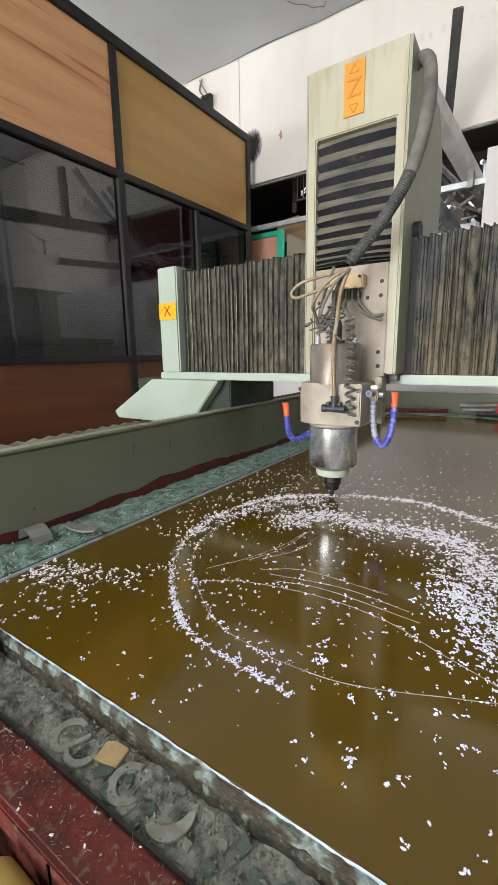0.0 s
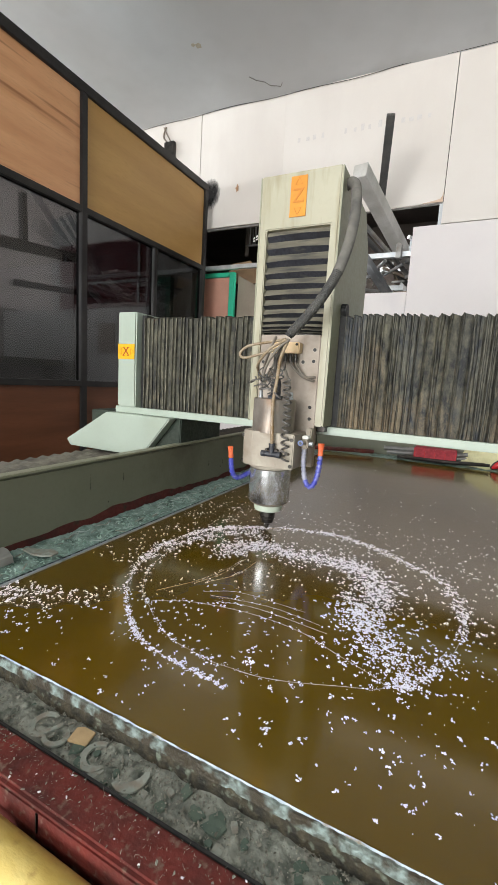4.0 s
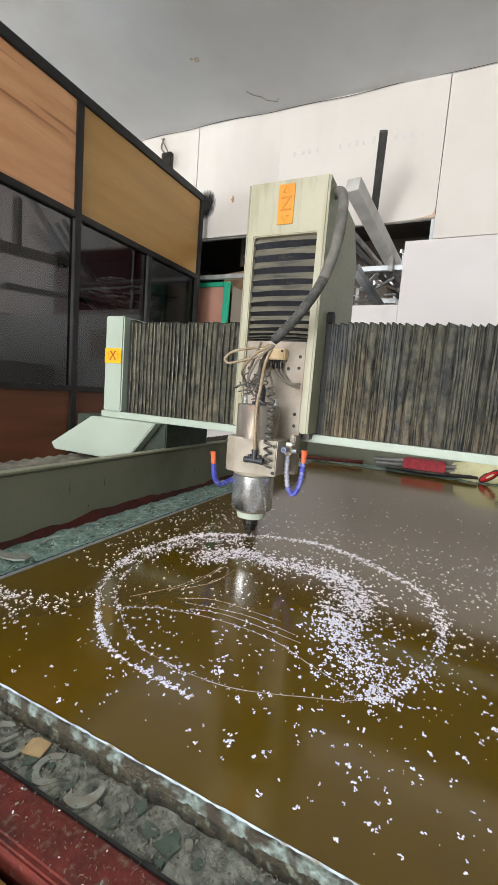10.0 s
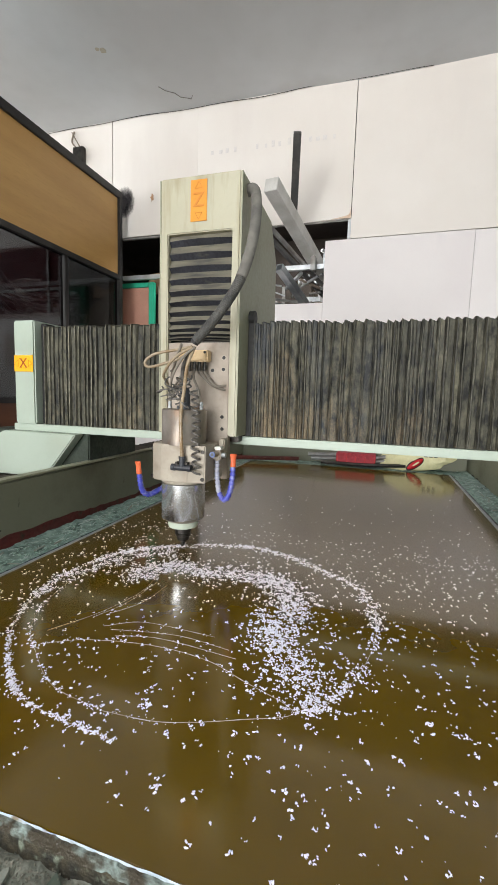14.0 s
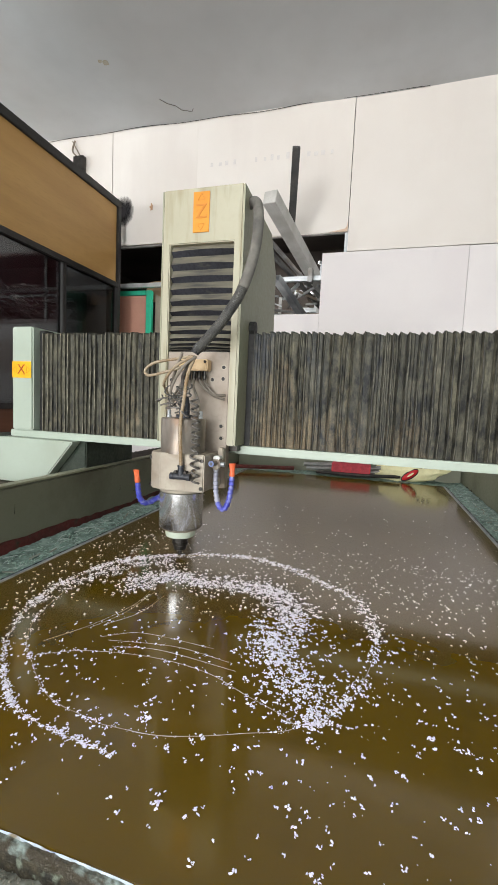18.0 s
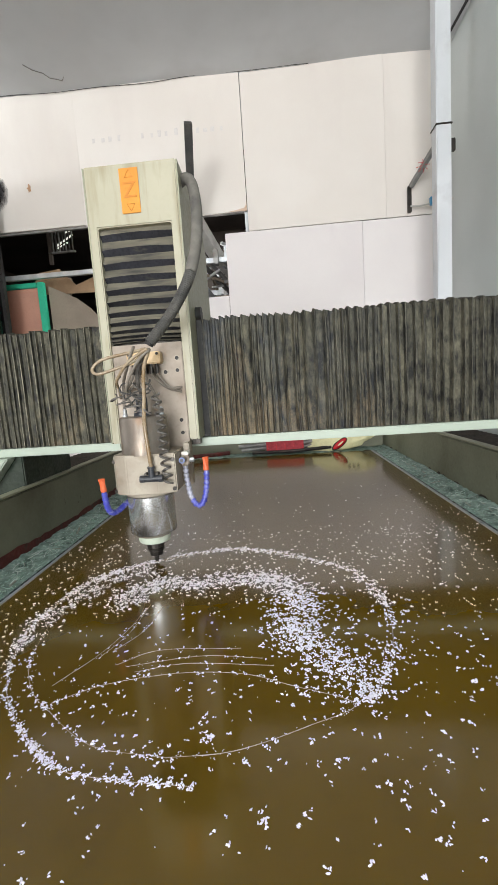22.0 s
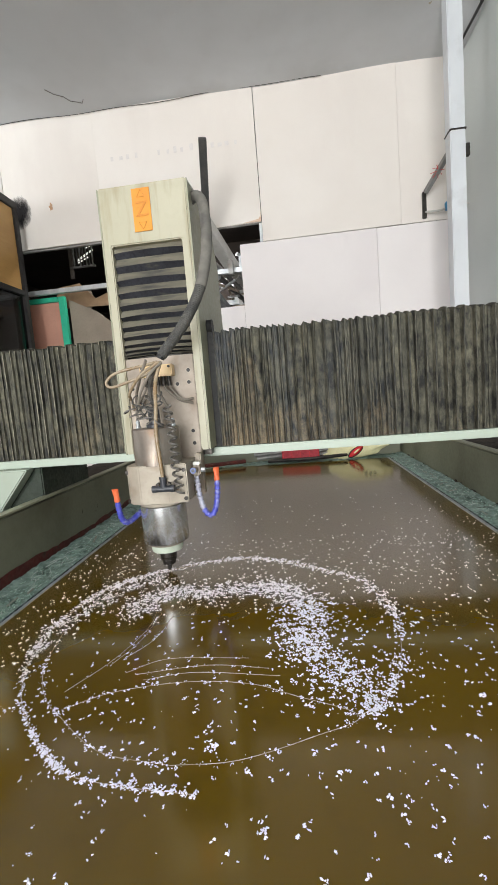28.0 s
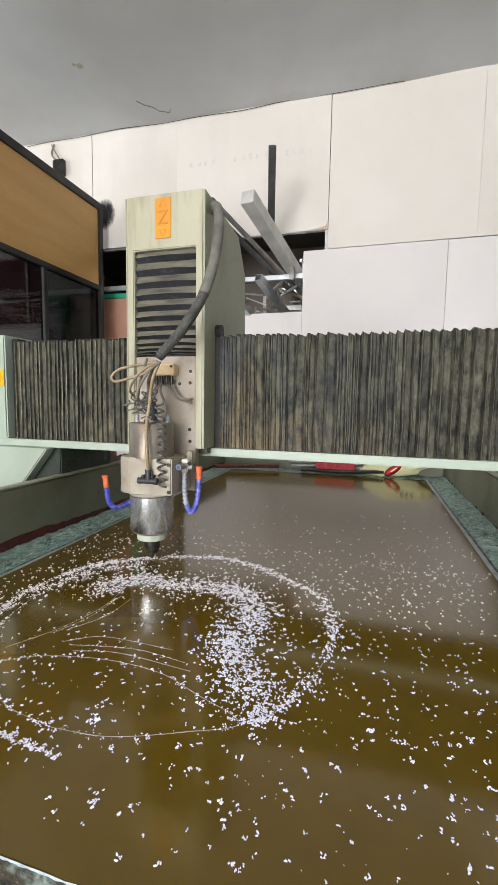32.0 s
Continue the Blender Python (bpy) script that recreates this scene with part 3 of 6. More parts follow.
for sx, sy, sr in ((-1.30, 2.67, 0.026), (-1.335, 2.645, 0.014), (1.76, 2.86, 0.022), (1.79, 2.80, 0.03), (1.81, 2.97, 0.012), (1.71, 2.72, 0.018)):
    poly = [(sx + sr * rnd.uniform(0.6, 1.3) * math.cos(a), sy + sr * rnd.uniform(0.6, 1.3) * math.sin(a)) for a in [k * 0.52 for k in range(12)]]
    part("damp_stain", prism(poly, "z", ceiling_z(sx, sy) - 0.004, ceiling_z(sx, sy) + 0.006), mat("damp_stain", rgb(182, 174, 158), rgb(168, 160, 144), (0.8, 0.9), scale=20), ceiling)

part("wall_gap", prism([(2.118, 3.41), (2.135, 2.98), (2.128, 2.93), (2.142, 2.84), (2.147, 2.95), (2.124, 3.41)], "z", CEIL_Z - 0.040, CEIL_Z - 0.020), BLACK, ceiling, "dark open joint along the side wall")

wb = thing("wall_switch", (-2.12, WALL_Y, 3.5), "dark box with cables on the white wall above the partition", "switch box")
part("box", cube(-2.17, -2.05, WALL_Y - 0.05, WALL_Y - 0.004, 3.48, 3.63, 0.004), DARKMETAL, wb)
part("cable", tube(smooth_line([(-2.14, WALL_Y - 0.02, 3.63), (-2.20, WALL_Y - 0.02, 3.70), (-2.17, WALL_Y - 0.02, 3.79)], 6), 0.008, 6), BROWNBOARD, wb)
part("cable", tube(smooth_line([(-2.10, WALL_Y - 0.02, 3.63), (-2.16, WALL_Y - 0.02, 3.72), (-2.20, WALL_Y - 0.02, 3.79)], 6), 0.006, 6), BROWNBOARD, wb)
# cable along the top of the end wall
wob = [(x, WALL_Y - 0.012, CEIL_Z - 0.011 * x - 0.010 + 0.006 * math.sin(x * 3.1) + 0.005 * math.sin(x * 7.7)) for x in [-2.5 + 0.15 * k for k in range(25)]]
solid("wall_cable", tube(smooth_line(wob, 3), 0.0024, 6), DARKMETAL, "thin dark cable run along the top of the white wall", "cable")

# white square post with a brace, clamp and blue cable tie
post = thing("steel_post", (1.935, 2.93, 0), "white painted square steel post beside the grey wall", "post")
part("tube", cube(1.885, 1.985, 2.88, 2.98, 0, CEIL_Z + 0.05, 0.006), mat("white_post_paint", rgb(214, 218, 222), rgb(202, 206, 210), (0.35, 0.5), scale=2, grain=0.1, bump=0.03, dirt=rgb(180, 182, 184)), post)
part("clamp", cube(1.880, 1.990, 2.875, 2.985, 2.960, 2.971, 0.002), DARKMETAL, post, "dark steel clamp")
part("bolt", cube(1.985, 2.02, 2.9, 2.93, 2.8, 2.88, 0.003), DARKMETAL, post)
brace = thing("wall_brace", (1.86, 3.4, 2.56), "grey diagonal steel brace with a dark bracket on the white wall", "brace")
part("bar", tube([(1.86, 3.36, 2.78), (2.02, 3.02, 3.03)], 0.022, 4), GREYBAR, brace)
part("bracket", cube(1.845, 1.875, 3.39, WALL_Y - 0.004, 2.6, 2.8, 0.003), DARKMETAL, brace)
for k in range(4):
    a, c = 0.9 * k, Vector((1.912, 3.235, 2.868))
    d = Vector((0.045 * math.cos(a), -0.02, 0.040 * math.sin(a)))
    part("tie", tube([c - d, c + d * 0.3 + Vector((0, -0.015, 0.004 * k)), c + d], 0.0022, 5), REDPLASTIC, brace, "frayed red tie")
cab = thing("tied_cable", (1.95, 3.3, 2.6), "white cable with a blue connector along the wall", "cable")
part("cable", tube(smooth_line([(1.86, 3.38, 2.64), (1.95, 3.36, 2.63), (2.05, 3.34, 2.64), (2.2, 3.35, 2.66)], 5), 0.007, 6), PAPER, cab)
part("connector", cube(2.0, 2.03, 3.325, 3.36, 2.62, 2.68, 0.004), mat("sky_blue_plastic", rgb(70, 150, 196), rgb(60, 136, 184), (0.35, 0.5), scale=30), cab)

# ---- partition on the left ----
partition = thing("partition", (PART_X, 0.5, 0), "black framed partition with orange plywood above dark glass", "partition", kind="structure")
Y0, Y1 = -3.2, 3.32


def bar_y(z0, z1, name="rail", y0=Y0, y1=Y1):
    part(name, cube(PART_X - 0.03, PART_X + 0.03, y0, y1, z0, z1, 0.004), BLACKALU, partition)


bar_y(3.055, 3.12)
bar_y(2.32, 2.365)
bar_y(1.16, 1.20)
for y, z0 in ((-1.6, 0.0), (0.1, 0.0), (1.8, 0.0), (3.29, 0.0)):
    part("post", cube(PART_X - 0.028, PART_X + 0.032, y - 0.025, y + 0.025, z0, 3.055, 0.004), BLACKALU, partition)
for y in (2.56,):
    part("post", cube(PART_X - 0.026, PART_X + 0.028, y - 0.02, y + 0.02, 1.2, 2.32, 0.004), BLACKALU, partition)
EDGES = (-3.2, -1.6, 0.1, 1.8, 3.29)
for a, b in zip(EDGES, EDGES[1:]):
    part("panel", cube(PART_X - 0.008, PART_X + 0.010, a + 0.025, b - 0.025, 2.365, 3.055), PLY2 if b > 3 else PLY, partition,
         "ochre plywood panel" if b > 3 else "orange plywood panel")
    part("panel", cube(PART_X - 0.008, PART_X + 0.010, a + 0.025, b - 0.025, 0.02, 1.16), PLYDARK, partition, "dark brown plywood panel")
for a, b in ((-3.2, -1.6), (-1.6, 0.1), (0.1, 1.8), (1.8, 2.56), (2.56, 3.29)):
    p = part("pane", cube(PART_X - 0.003, PART_X + 0.003, a + 0.025, b - 0.022, 1.2, 2.32), GLASS, partition, "dark glass pane")
    p.visible_shadow = False

# what stands behind the glass
# back wall is assumed; its height limits the fill light in the office
solid("office_back_wall", cube(-3.75, -3.65, -3.2, 3.22, 0, 1.9), SIDEWALL, "assumed grey office wall, low to let fill light in", "wall", kind="structure")
solid("office_end_wall", cube(-3.65, -1.66, 3.22, 3.27, 0, 3.0), SIDEWALL, "grey end wall of the office", "wall", kind="structure")
solid("maroon_partition", cube(-2.78, -1.66, 2.60, 2.64, 1.86, 2.44, 0.004), MAROON, "maroon painted upper boarding across the office", "partition", kind="structure")
solid("pale_partition", cube(-3.64, -1.66, 2.595, 2.64, 0.0, 1.855, 0.004), SIDEWALL, "pale grey lower boarding across the office", "partition", kind="structure")
for x0, x1, z0, z1 in ((-2.76, -1.68, 2.07, 2.09), (-1.80, -1.775, 1.86, 2.43)):
    solid("trim_strip", cube(x0, x1, 2.588, 2.598, z0, z1, 0.001), SIDEWALL, "thin pale trim strip on the maroon boarding", "trim", group="trim strips on the maroon boarding")
solid("office_picture", cube(-2.25, -2.05, 2.575, 2.593, 1.45, 1.72, 0.004), BROWNBOARD, "grey board hung on the pale office boarding", "board")
inner_door = thing("inner_door_frame", (-2.0, 3.2, 0), "teal door frame at the end of the office", "door frame")
part("jamb", cube(-1.93, -1.87, 3.15, 3.215, 0, 2.25, 0.004), TEAL, inner_door)
part("head", cube(-2.6, -1.935, 3.15, 3.215, 2.19, 2.25, 0.004), TEAL, inner_door)
frame_thing = thing("inner_frame", (-2.3, 1.6, 0), "dark steel frame standing behind the glass", "frame")
part("post", cube(-2.32, -2.26, 1.845, 1.885, 2.15, 2.57, 0.004), BLACKALU, frame_thing)
part("leg", cube(-2.32, -2.26, 0.25, 0.31, 0, 2.1, 0.004), BLACKALU, frame_thing)
part("rail", prism([(0.25, 2.00), (2.34, 2.195), (2.34, 2.265), (0.25, 2.09)], "x", -2.32, -2.26), BLACKALU, frame_thing)
part("rail", prism([(1.76, 1.88), (2.58, 1.945), (2.58, 1.985), (1.76, 1.925)], "x", -2.32, -2.26), BLACKALU, frame_thing)
counter = thing("counter", (-2.85, 0.95, 0), "grey office counter with a pale top behind the glass", "counter")
part("top", cube(-3.2, -2.5, -0.5, 2.4, 1.30, 1.355, 0.006), MINT, counter, "pale counter top")
part("base", cube(-3.1, -2.6, -0.4, 2.3, 0.0, 1.298, 0.006), SIDEWALL, counter)

# ---- doorway, steel stock and shed behind the opening ----
door = thing("pink_door", (-1.44, 3.56, 0), "pink board door in a teal frame behind the opening", "door")
part("leaf", cube(-1.745, -1.428, 3.555, 3.585, 0, 2.312, 0.003), PINK, door)
part("jamb", cube(-1.425, -1.366, 3.545, 3.59, 0, 2.36, 0.004), TEAL, door, "teal door jamb")
part("head", cube(-1.80, -1.428, 3.545, 3.59, 2.316, 2.36, 0.004), TEAL, door, "teal door head")
solid("leaning_board", prism([(-1.36, 0), (-0.92, 0), (-0.92, 2.04), (-0.98, 2.11), (-1.10, 2.21), (-1.36, 2.34)], "y", 3.62, 3.64), BROWNBOARD, "grey-brown board leaning behind the opening", "board")
solid("torn_cardboard", prism([(-1.62, 2.3), (-0.95, 2.28), (-0.98, 2.42), (-1.15, 2.36), (-1.3, 2.52), (-1.5, 2.5)], "y", 3.75, 3.76), mat("cardboard", rgb(150, 122, 92), rgb(126, 100, 74), scale=8), "torn brown cardboard in the dark opening", "cardboard")
win = thing("shed_window", (-1.5, 4.36, 2.6), "small barred store window with bright slanting gaps", "window")
GLOW = bpy.data.materials.new("outdoor_daylight")
GLOW.use_nodes = True
gn = GLOW.node_tree.nodes["Principled BSDF"]
gn.inputs["Base Color"].default_value = (0.8, 0.8, 0.75, 1)
gn.inputs["Emission Color"].default_value = (1, 0.97, 0.9, 1)
gn.inputs["Emission Strength"].default_value = 0.9
for x0, z0, x1, z1, w in ((-1.60, 2.955, -1.42, 3.05, 0.018), (-1.60, 2.93, -1.48, 2.98, 0.010), (-1.50, 3.08, -1.41, 3.11, 0.012)):
    part("bright_gap", prism([(x0, z0), (x1, z1), (x1, z1 + w), (x0, z0 + w)], "y", 4.39, 4.40), GLOW, win, "daylight through a gap")
part("frame", cube(-1.68, -1.64, 4.33, 4.36, 2.75, 3.16, 0.003), DARKROOM, win)
part("sill", cube(-1.68, -1.38, 4.33, 4.36, 2.86, 2.88, 0.003), GREYBAR, win)
for k in range(7):
    part("bar", cube(-1.63 + 0.036 * k, -1.618 + 0.036 * k, 4.34, 4.352, 2.88, 3.1), BLACKBAR if k % 2 else GREYBAR, win)
solid("hung_glove", prism([(-1.56, 2.60), (-1.44, 2.585), (-1.42, 2.50), (-1.46, 2.40), (-1.49, 2.39), (-1.50, 2.45), (-1.60, 2.44), (-1.64, 2.52)], "y", 4.28, 4.31, 0.006), BROWNBOARD, "dusty grey cloth hung in the store", "cloth")
solid("white_stick", tube([(-1.26, 4.3, 2.47), (-0.99, 4.3, 2.52)], 0.008, 6), WHITE_PLASTIC, "white plastic stick in the dark store", "stick")
for k, (x, y, z, ln) in enumerate(((-0.3, 4.6, 2.15, 0.9), (0.0, 4.3, 2.28, 0.7), (-0.55, 4.4, 2.2, 0.6), (0.1, 4.7, 2.42, 0.9), (0.2, 4.2, 2.62, 0.6), (-0.1, 4.5, 2.52, 0.5))):
    solid("stock_bar", cube(x, x + ln, y, y + 0.05, z, z + 0.05, 0.003), STEEL if k % 2 else GREYBAR, "grey steel bar stacked in the dark store", "steel bar", group="steel bars in the store")
for k in range(7):
    x = -0.55 + 0.13 * k
    solid("rack_post", cube(x, x + 0.03, 4.0 + 0.1 * (k % 3), 4.03 + 0.1 * (k % 3), 1.2, 2.16 + 0.07 * (k % 4)), GREYBAR, "thin grey rack post in the dark store", "rack post", group="rack posts in the store")
for k in range(9):
    z = 2.1 + 0.022 * (k % 4)
    x = -0.6 + 0.1 * k
    solid("scrap_strip", tube([(x, 3.9, z), (x + 0.25, 4.2 + 0.05 * (k % 3), z + 0.05 * ((k % 3) - 1))], 0.01, 4), GREYBAR if k % 2 else BROWNBOARD, "rusty strip of scrap in the dark store", "scrap", group="scrap strips in the store")


for k in range(64):
    a = Vector((rnd.uniform(-0.75, 0.4), rnd.uniform(3.55, 4.3), rnd.uniform(2.02, 2.34)))
    if k % 3 == 0:
        a.z += 0.3
        a.x = rnd.uniform(0.1, 0.45)
    b = a + Vector((rnd.uniform(-0.25, 0.35), rnd.uniform(0.0, 0.5), rnd.uniform(-0.08, 0.06)))
    r = rnd.uniform(0.006, 0.018)
    solid("scrap_strip", tube([a, b], r, 4), rnd.choice((STEEL, GREYBAR, BROWNBOARD, STEEL, GREYBAR, BLACKBAR)), "offcut of steel bar in the dark store", "scrap", group="scrap strips in the store")


def square_bar(a, b, w, hollow, material, label):
    """A square tube from a to b, hollow at its near end."""
    a, b = Vector(a), Vector(b)
    d = (b - a)
    m = Matrix.Translation(a) @ d.to_track_quat("Z", "Y").to_matrix().to_4x4()
    L = d.length
    bm = bmesh.new()
    h, i = w / 2, w / 2 - 0.006
    if hollow:
        ring = []
        for r, z in ((i, 0.25), (i, 0), (h, 0), (h, L)):
            ring.append([bm.verts.new((x * r, y * r, z)) for x, y in ((1, 1), (-1, 1), (-1, -1), (1, -1))])
        for p, q in zip(ring, ring[1:]):
            for k in range(4):
                bm.faces.new((p[k], p[(k + 1) % 4], q[(k + 1) % 4], q[k]))
        bm.faces.new(ring[0])
        bm.faces.new(ring[-1][::-1])
        bmesh.ops.recalc_face_normals(bm, faces=bm.faces)
    else:
        box(bm, -h, h, -h, h, 0, L, 0.003)
    bmesh.ops.transform(bm, matrix=m, verts=bm.verts)
    return solid("steel_bar", bm, material, label, "steel bar", group="steel bars through the opening")


square_bar((0.045, 2.70, 2.735), (0.36, 4.4, 2.30), 0.10, False, mat("capped_tube", rgb(210, 208, 204), rgb(186, 184, 178), (0.4, 0.6), scale=8), "thick grey steel tube with a pale end in the opening")
square_bar((0.20, 2.785, 3.10), (0.105, 3.19, 2.62), 0.055, False, BLACKBAR, "dark upright steel bar standing in the opening")
square_bar((-0.352, 2.75, 2.80), (0.36, 4.2, 2.18), 0.035, False, BLACKBAR, "dark thin steel bar poking out of the opening")
square_bar((-0.252, 2.75, 2.777), (0.40, 4.2, 2.22), 0.03, False, GREYBAR, "grey thin steel bar poking out of the opening")
square_bar((0.0, 3.2, 2.322), (0.30, 4.3, 1.90), 0.06, True, STEEL, "hollow square steel tube with an open end")
square_bar((-0.195, 3.2, 2.150), (0.03, 4.3, 1.86), 0.05, True, STEEL, "hollow square steel tube with an open end")
solid("clamp_block", cube(0.23, 0.27, 3.36, WALL_Y + 0.02, 2.33, 2.45, 0.004), GREYBAR, "grey clamp holding the tube to the rail", "clamp")
solid("motor_box", cube(0.3, 0.46, 3.6, 3.8, 2.4, 2.55, 0.01), STEEL, "grey steel box in the opening", "box")

# ---- the machine bed ----
LX, RX = 0.0, 1.32           # the sheet's sides
bed = thing("machine_bed", (0.66, 1.3, 0), "olive painted steel bed of a gantry engraving machine", "machine bed")
part("frame", cube(-0.16, 1.48, -0.06, 2.78, 0.0, 0.70, 0.008), BED_PAINT, bed)
for x0, x1 in ((-0.147, -0.12), (1.44, 1.467)):
    part("side_wall", cube(x0, x1, -0.10, 2.80, 0.5, 1.0, 0.006), BED_PAINT, bed)
part("side_wall", cube(-0.118, 1.438, 2.74, 2.80, 0.5, 0.93, 0.006), BED_PAINT, bed)
for x0 in (-0.1195, 1.4365):
    poly = [(0.02, 0.78), (2.72, 0.78)]
    for i in range(91):
        y = 2.72 - 0.03 * i
        n1, n2, n3 = noise.noise(Vector((y * 2.2, x0, 0))), noise.noise(Vector((y * 11, x0, 4))), noise.noise(Vector((y * 34, x0, 8)))
        poly.append((y, 0.826 + 0.022 * math.exp(-((y - 0.72) / 0.24) ** 2) + 0.010 * n1 + 0.010 * n2 + 0.006 * n3 if x0 < 0 else 0.804 + 0.005 * n1 + 0.006 * n2 + 0.034 * max(0, n3 - 0.1)))
    part("rust_band", prism(poly, "x", x0, x0 + 0.003), REDRUST if x0 < 0 else MURK, bed, "dark red rust along the water line" if x0 < 0 else "dark brown scum along the water line")
# mould streaks and drips on the inner side walls
q = random.Random(21)
DRIP = mat("mould_streak", rgb(50, 54, 42), rgb(64, 62, 50), (0.6, 0.8), scale=60, bump=0.1)
for k in range(16):
    y, z, w, h = q.uniform(0.15, 2.4), q.uniform(0.86, 0.93), q.uniform(0.0008, 0.003), q.uniform(0.008, 0.05)
    poly = [(y - w, z), (y + w * 0.4, z + 0.3 * h), (y, z + h), (y - 0.3 * w, z + 0.5 * h)] if k % 3 else [(y - w, z), (y, z - w), (y + w, z), (y + 0.4 * w, z + w), (y - 0.5 * w, z + w)]
    xw = -0.1198 if k % 4 else 1.4388
    part("drip", prism(poly, "x", xw, xw + 0.0008), DRIP, bed, "dark mould streak")
# edge lip and cable seam along the tops of the side walls
part("lip", cube(-0.149, -0.115, -0.10, 2.80, 1.0, 1.006, 0.002), GREYGREEN, bed)
part("lip", cube(1.435, 1.469, -0.10, 2.80, 1.0, 1.006, 0.002), GREYGREEN, bed)

sheet = solid("wet_sheet", cube(LX, RX, 0.0, 2.56, SHEET - 0.012, SHEET, 0.001), WET, "glossy brown sheet flooded with cutting water", "sheet")


# thick chipped edges of the sheet
def ragged_strip(x0, y0, x1, y1, inner, outer, z0, z1, n, seed):
    """A ragged strip along a line, with an uneven outer edge and top."""
    bm, rows = bmesh.new(), []
    d = Vector((x1 - x0, y1 - y0, 0))
    side = Vector((d.y, -d.x, 0)).normalized()
    for i in range(n + 1):
        p = Vector((x0, y0, 0)) + d * i / n
        o = outer * (1 + 0.35 * noise.noise(Vector((i * 0.35, seed, 0))) + 0.2 * noise.noise(Vector((i * 1.1, seed, 5))))
        zz = z1 + 0.0025 * noise.noise(Vector((i * 0.6, seed, 9)))
        rows.append([bm.verts.new(q) for q in (p + side * inner + Vector((0, 0, z0)), p + side * inner + Vector((0, 0, zz)),
                                                p + side * o * 0.7 + Vector((0, 0, zz - 0.001)), p + side * o + Vector((0, 0, z0)))])
    for a, b in zip(rows, rows[1:]):
        for k in range(3):
            bm.faces.new((a[k], b[k], b[k + 1], a[k + 1]))
    bmesh.ops.recalc_face_normals(bm, faces=bm.faces)
    return bm


part("edge", ragged_strip(LX, -0.001, RX, -0.001, 0.0, 0.0062, SHEET - 0.042, SHEET - 0.0135, 260, 3), EDGEFACE, sheet, "dark stained broken edge of the sheet")
part("edge_band", ragged_strip(LX, -0.001, RX, -0.001, 0.0, 0.0052, SHEET - 0.0155, SHEET - 0.0015, 260, 1), SHEETEDGE, sheet, "mottled teal and white glassy edge")
part("edge_line", ragged_strip(LX, -0.0008, RX, -0.0008, 0.0, 0.0010, SHEET - 0.0022, SHEET + 0.0004, 90, 2), EDGEWHITE, sheet, "chipped pale edge line")
for x0, x1 in ((LX + 0.001, LX + 0.010), (RX - 0.013, RX - 0.001)):
    part("edge_line", cube(x0, x1, 0.002, 2.555, SHEET - 0.002, SHEET + 0.003, 0.001), GREYEDGE, sheet, "pale grey ground edge")


# dark strips painting the shade in the gap between sheet and sludge
for x0, x1 in ((LX - 0.009, LX + 0.0008), (RX - 0.0008, RX + 0.009)):
    part("edge_side", cube(x0, x1, 0.002, 2.555, SHEET - 0.006, SHEET + 0.0012, 0.0012), GAPSHADE, sheet, "wet side of the sheet, darkened for the shaded gap")


def heap(name, x0, x1, y0, y1, z, amp, nx, ny, material, label, slope=0.0):
    """A bed of wet silt with an uneven top."""
    bm = bmesh.new()
    g = []
    for j in range(ny + 1):
        row = []
        for i in range(nx + 1):
            x, y = x0 + (x1 - x0) * i / nx, y0 + (y1 - y0) * j / ny
            h = amp * (noise.noise(Vector((x * 18, y * 18, 1))) + 0.7 * noise.noise(Vector((x * 47, y * 47, 2))) + 0.5 * noise.noise(Vector((x * 110, y * 110, 3))))
            row.append(bm.verts.new((x, y, z + h + slope * (i / nx - 0.5))))
        g.append(row)
    for a, b in zip(g, g[1:]):
        for i in range(nx):
            bm.faces.new((a[i], a[i + 1], b[i + 1], b[i]))
    return tagged(part(name, bm, material, None, "", True), label, "debris", kind="stuff")


heap("glass_sludge", -0.117, -0.001, -0.06, 2.72, SHEET + 0.002, 0.007, 14, 330, SLUDGE, "grey-green wet glass sludge along the bed wall", -0.016)
heap("glass_sludge", 1.321, 1.437, -0.06, 2.72, SHEET + 0.002, 0.007, 14, 330, SLUDGE, "grey-green wet glass sludge along the bed wall", 0.016)
heap("glass_sludge", -0.1, 1.43, 2.561, 2.738, SHEET + 0.001, 0.007, 160, 18, SLUDGE, "wet sludge across the far end of the bed")
heap("grey_silt", -0.16, 1.46, -0.0685, -0.006, SHEET - 0.036, 0.006, 520, 24, SILT, "grey silt on the ledge before the sheet", 0.0)
part("edge_skirt", cube(LX - 0.1, RX + 0.1, -0.0052, 0.0, 0.70, SHEET - 0.038), EDGEFACE, bed)


def shard(cx, cy, z, r, seed, material, label, n=9, tilt=6):
    q = random.Random(seed)
    poly = [(r * q.uniform(0.55, 1.1) * math.cos(2 * math.pi * k / n), r * q.uniform(0.4, 0.9) * math.sin(2 * math.pi * k / n)) for k in range(n)]
    bm = prism(poly, "z", 0, 0.004, 0.0006)
    bmesh.ops.transform(bm, matrix=pose(cx, cy, z, q.uniform(-tilt, tilt), q.uniform(-tilt, tilt), q.uniform(0, 360)), verts=bm.verts)
    return solid("offcut", bm, material, label, "offcut", group="offcuts on the ledge")


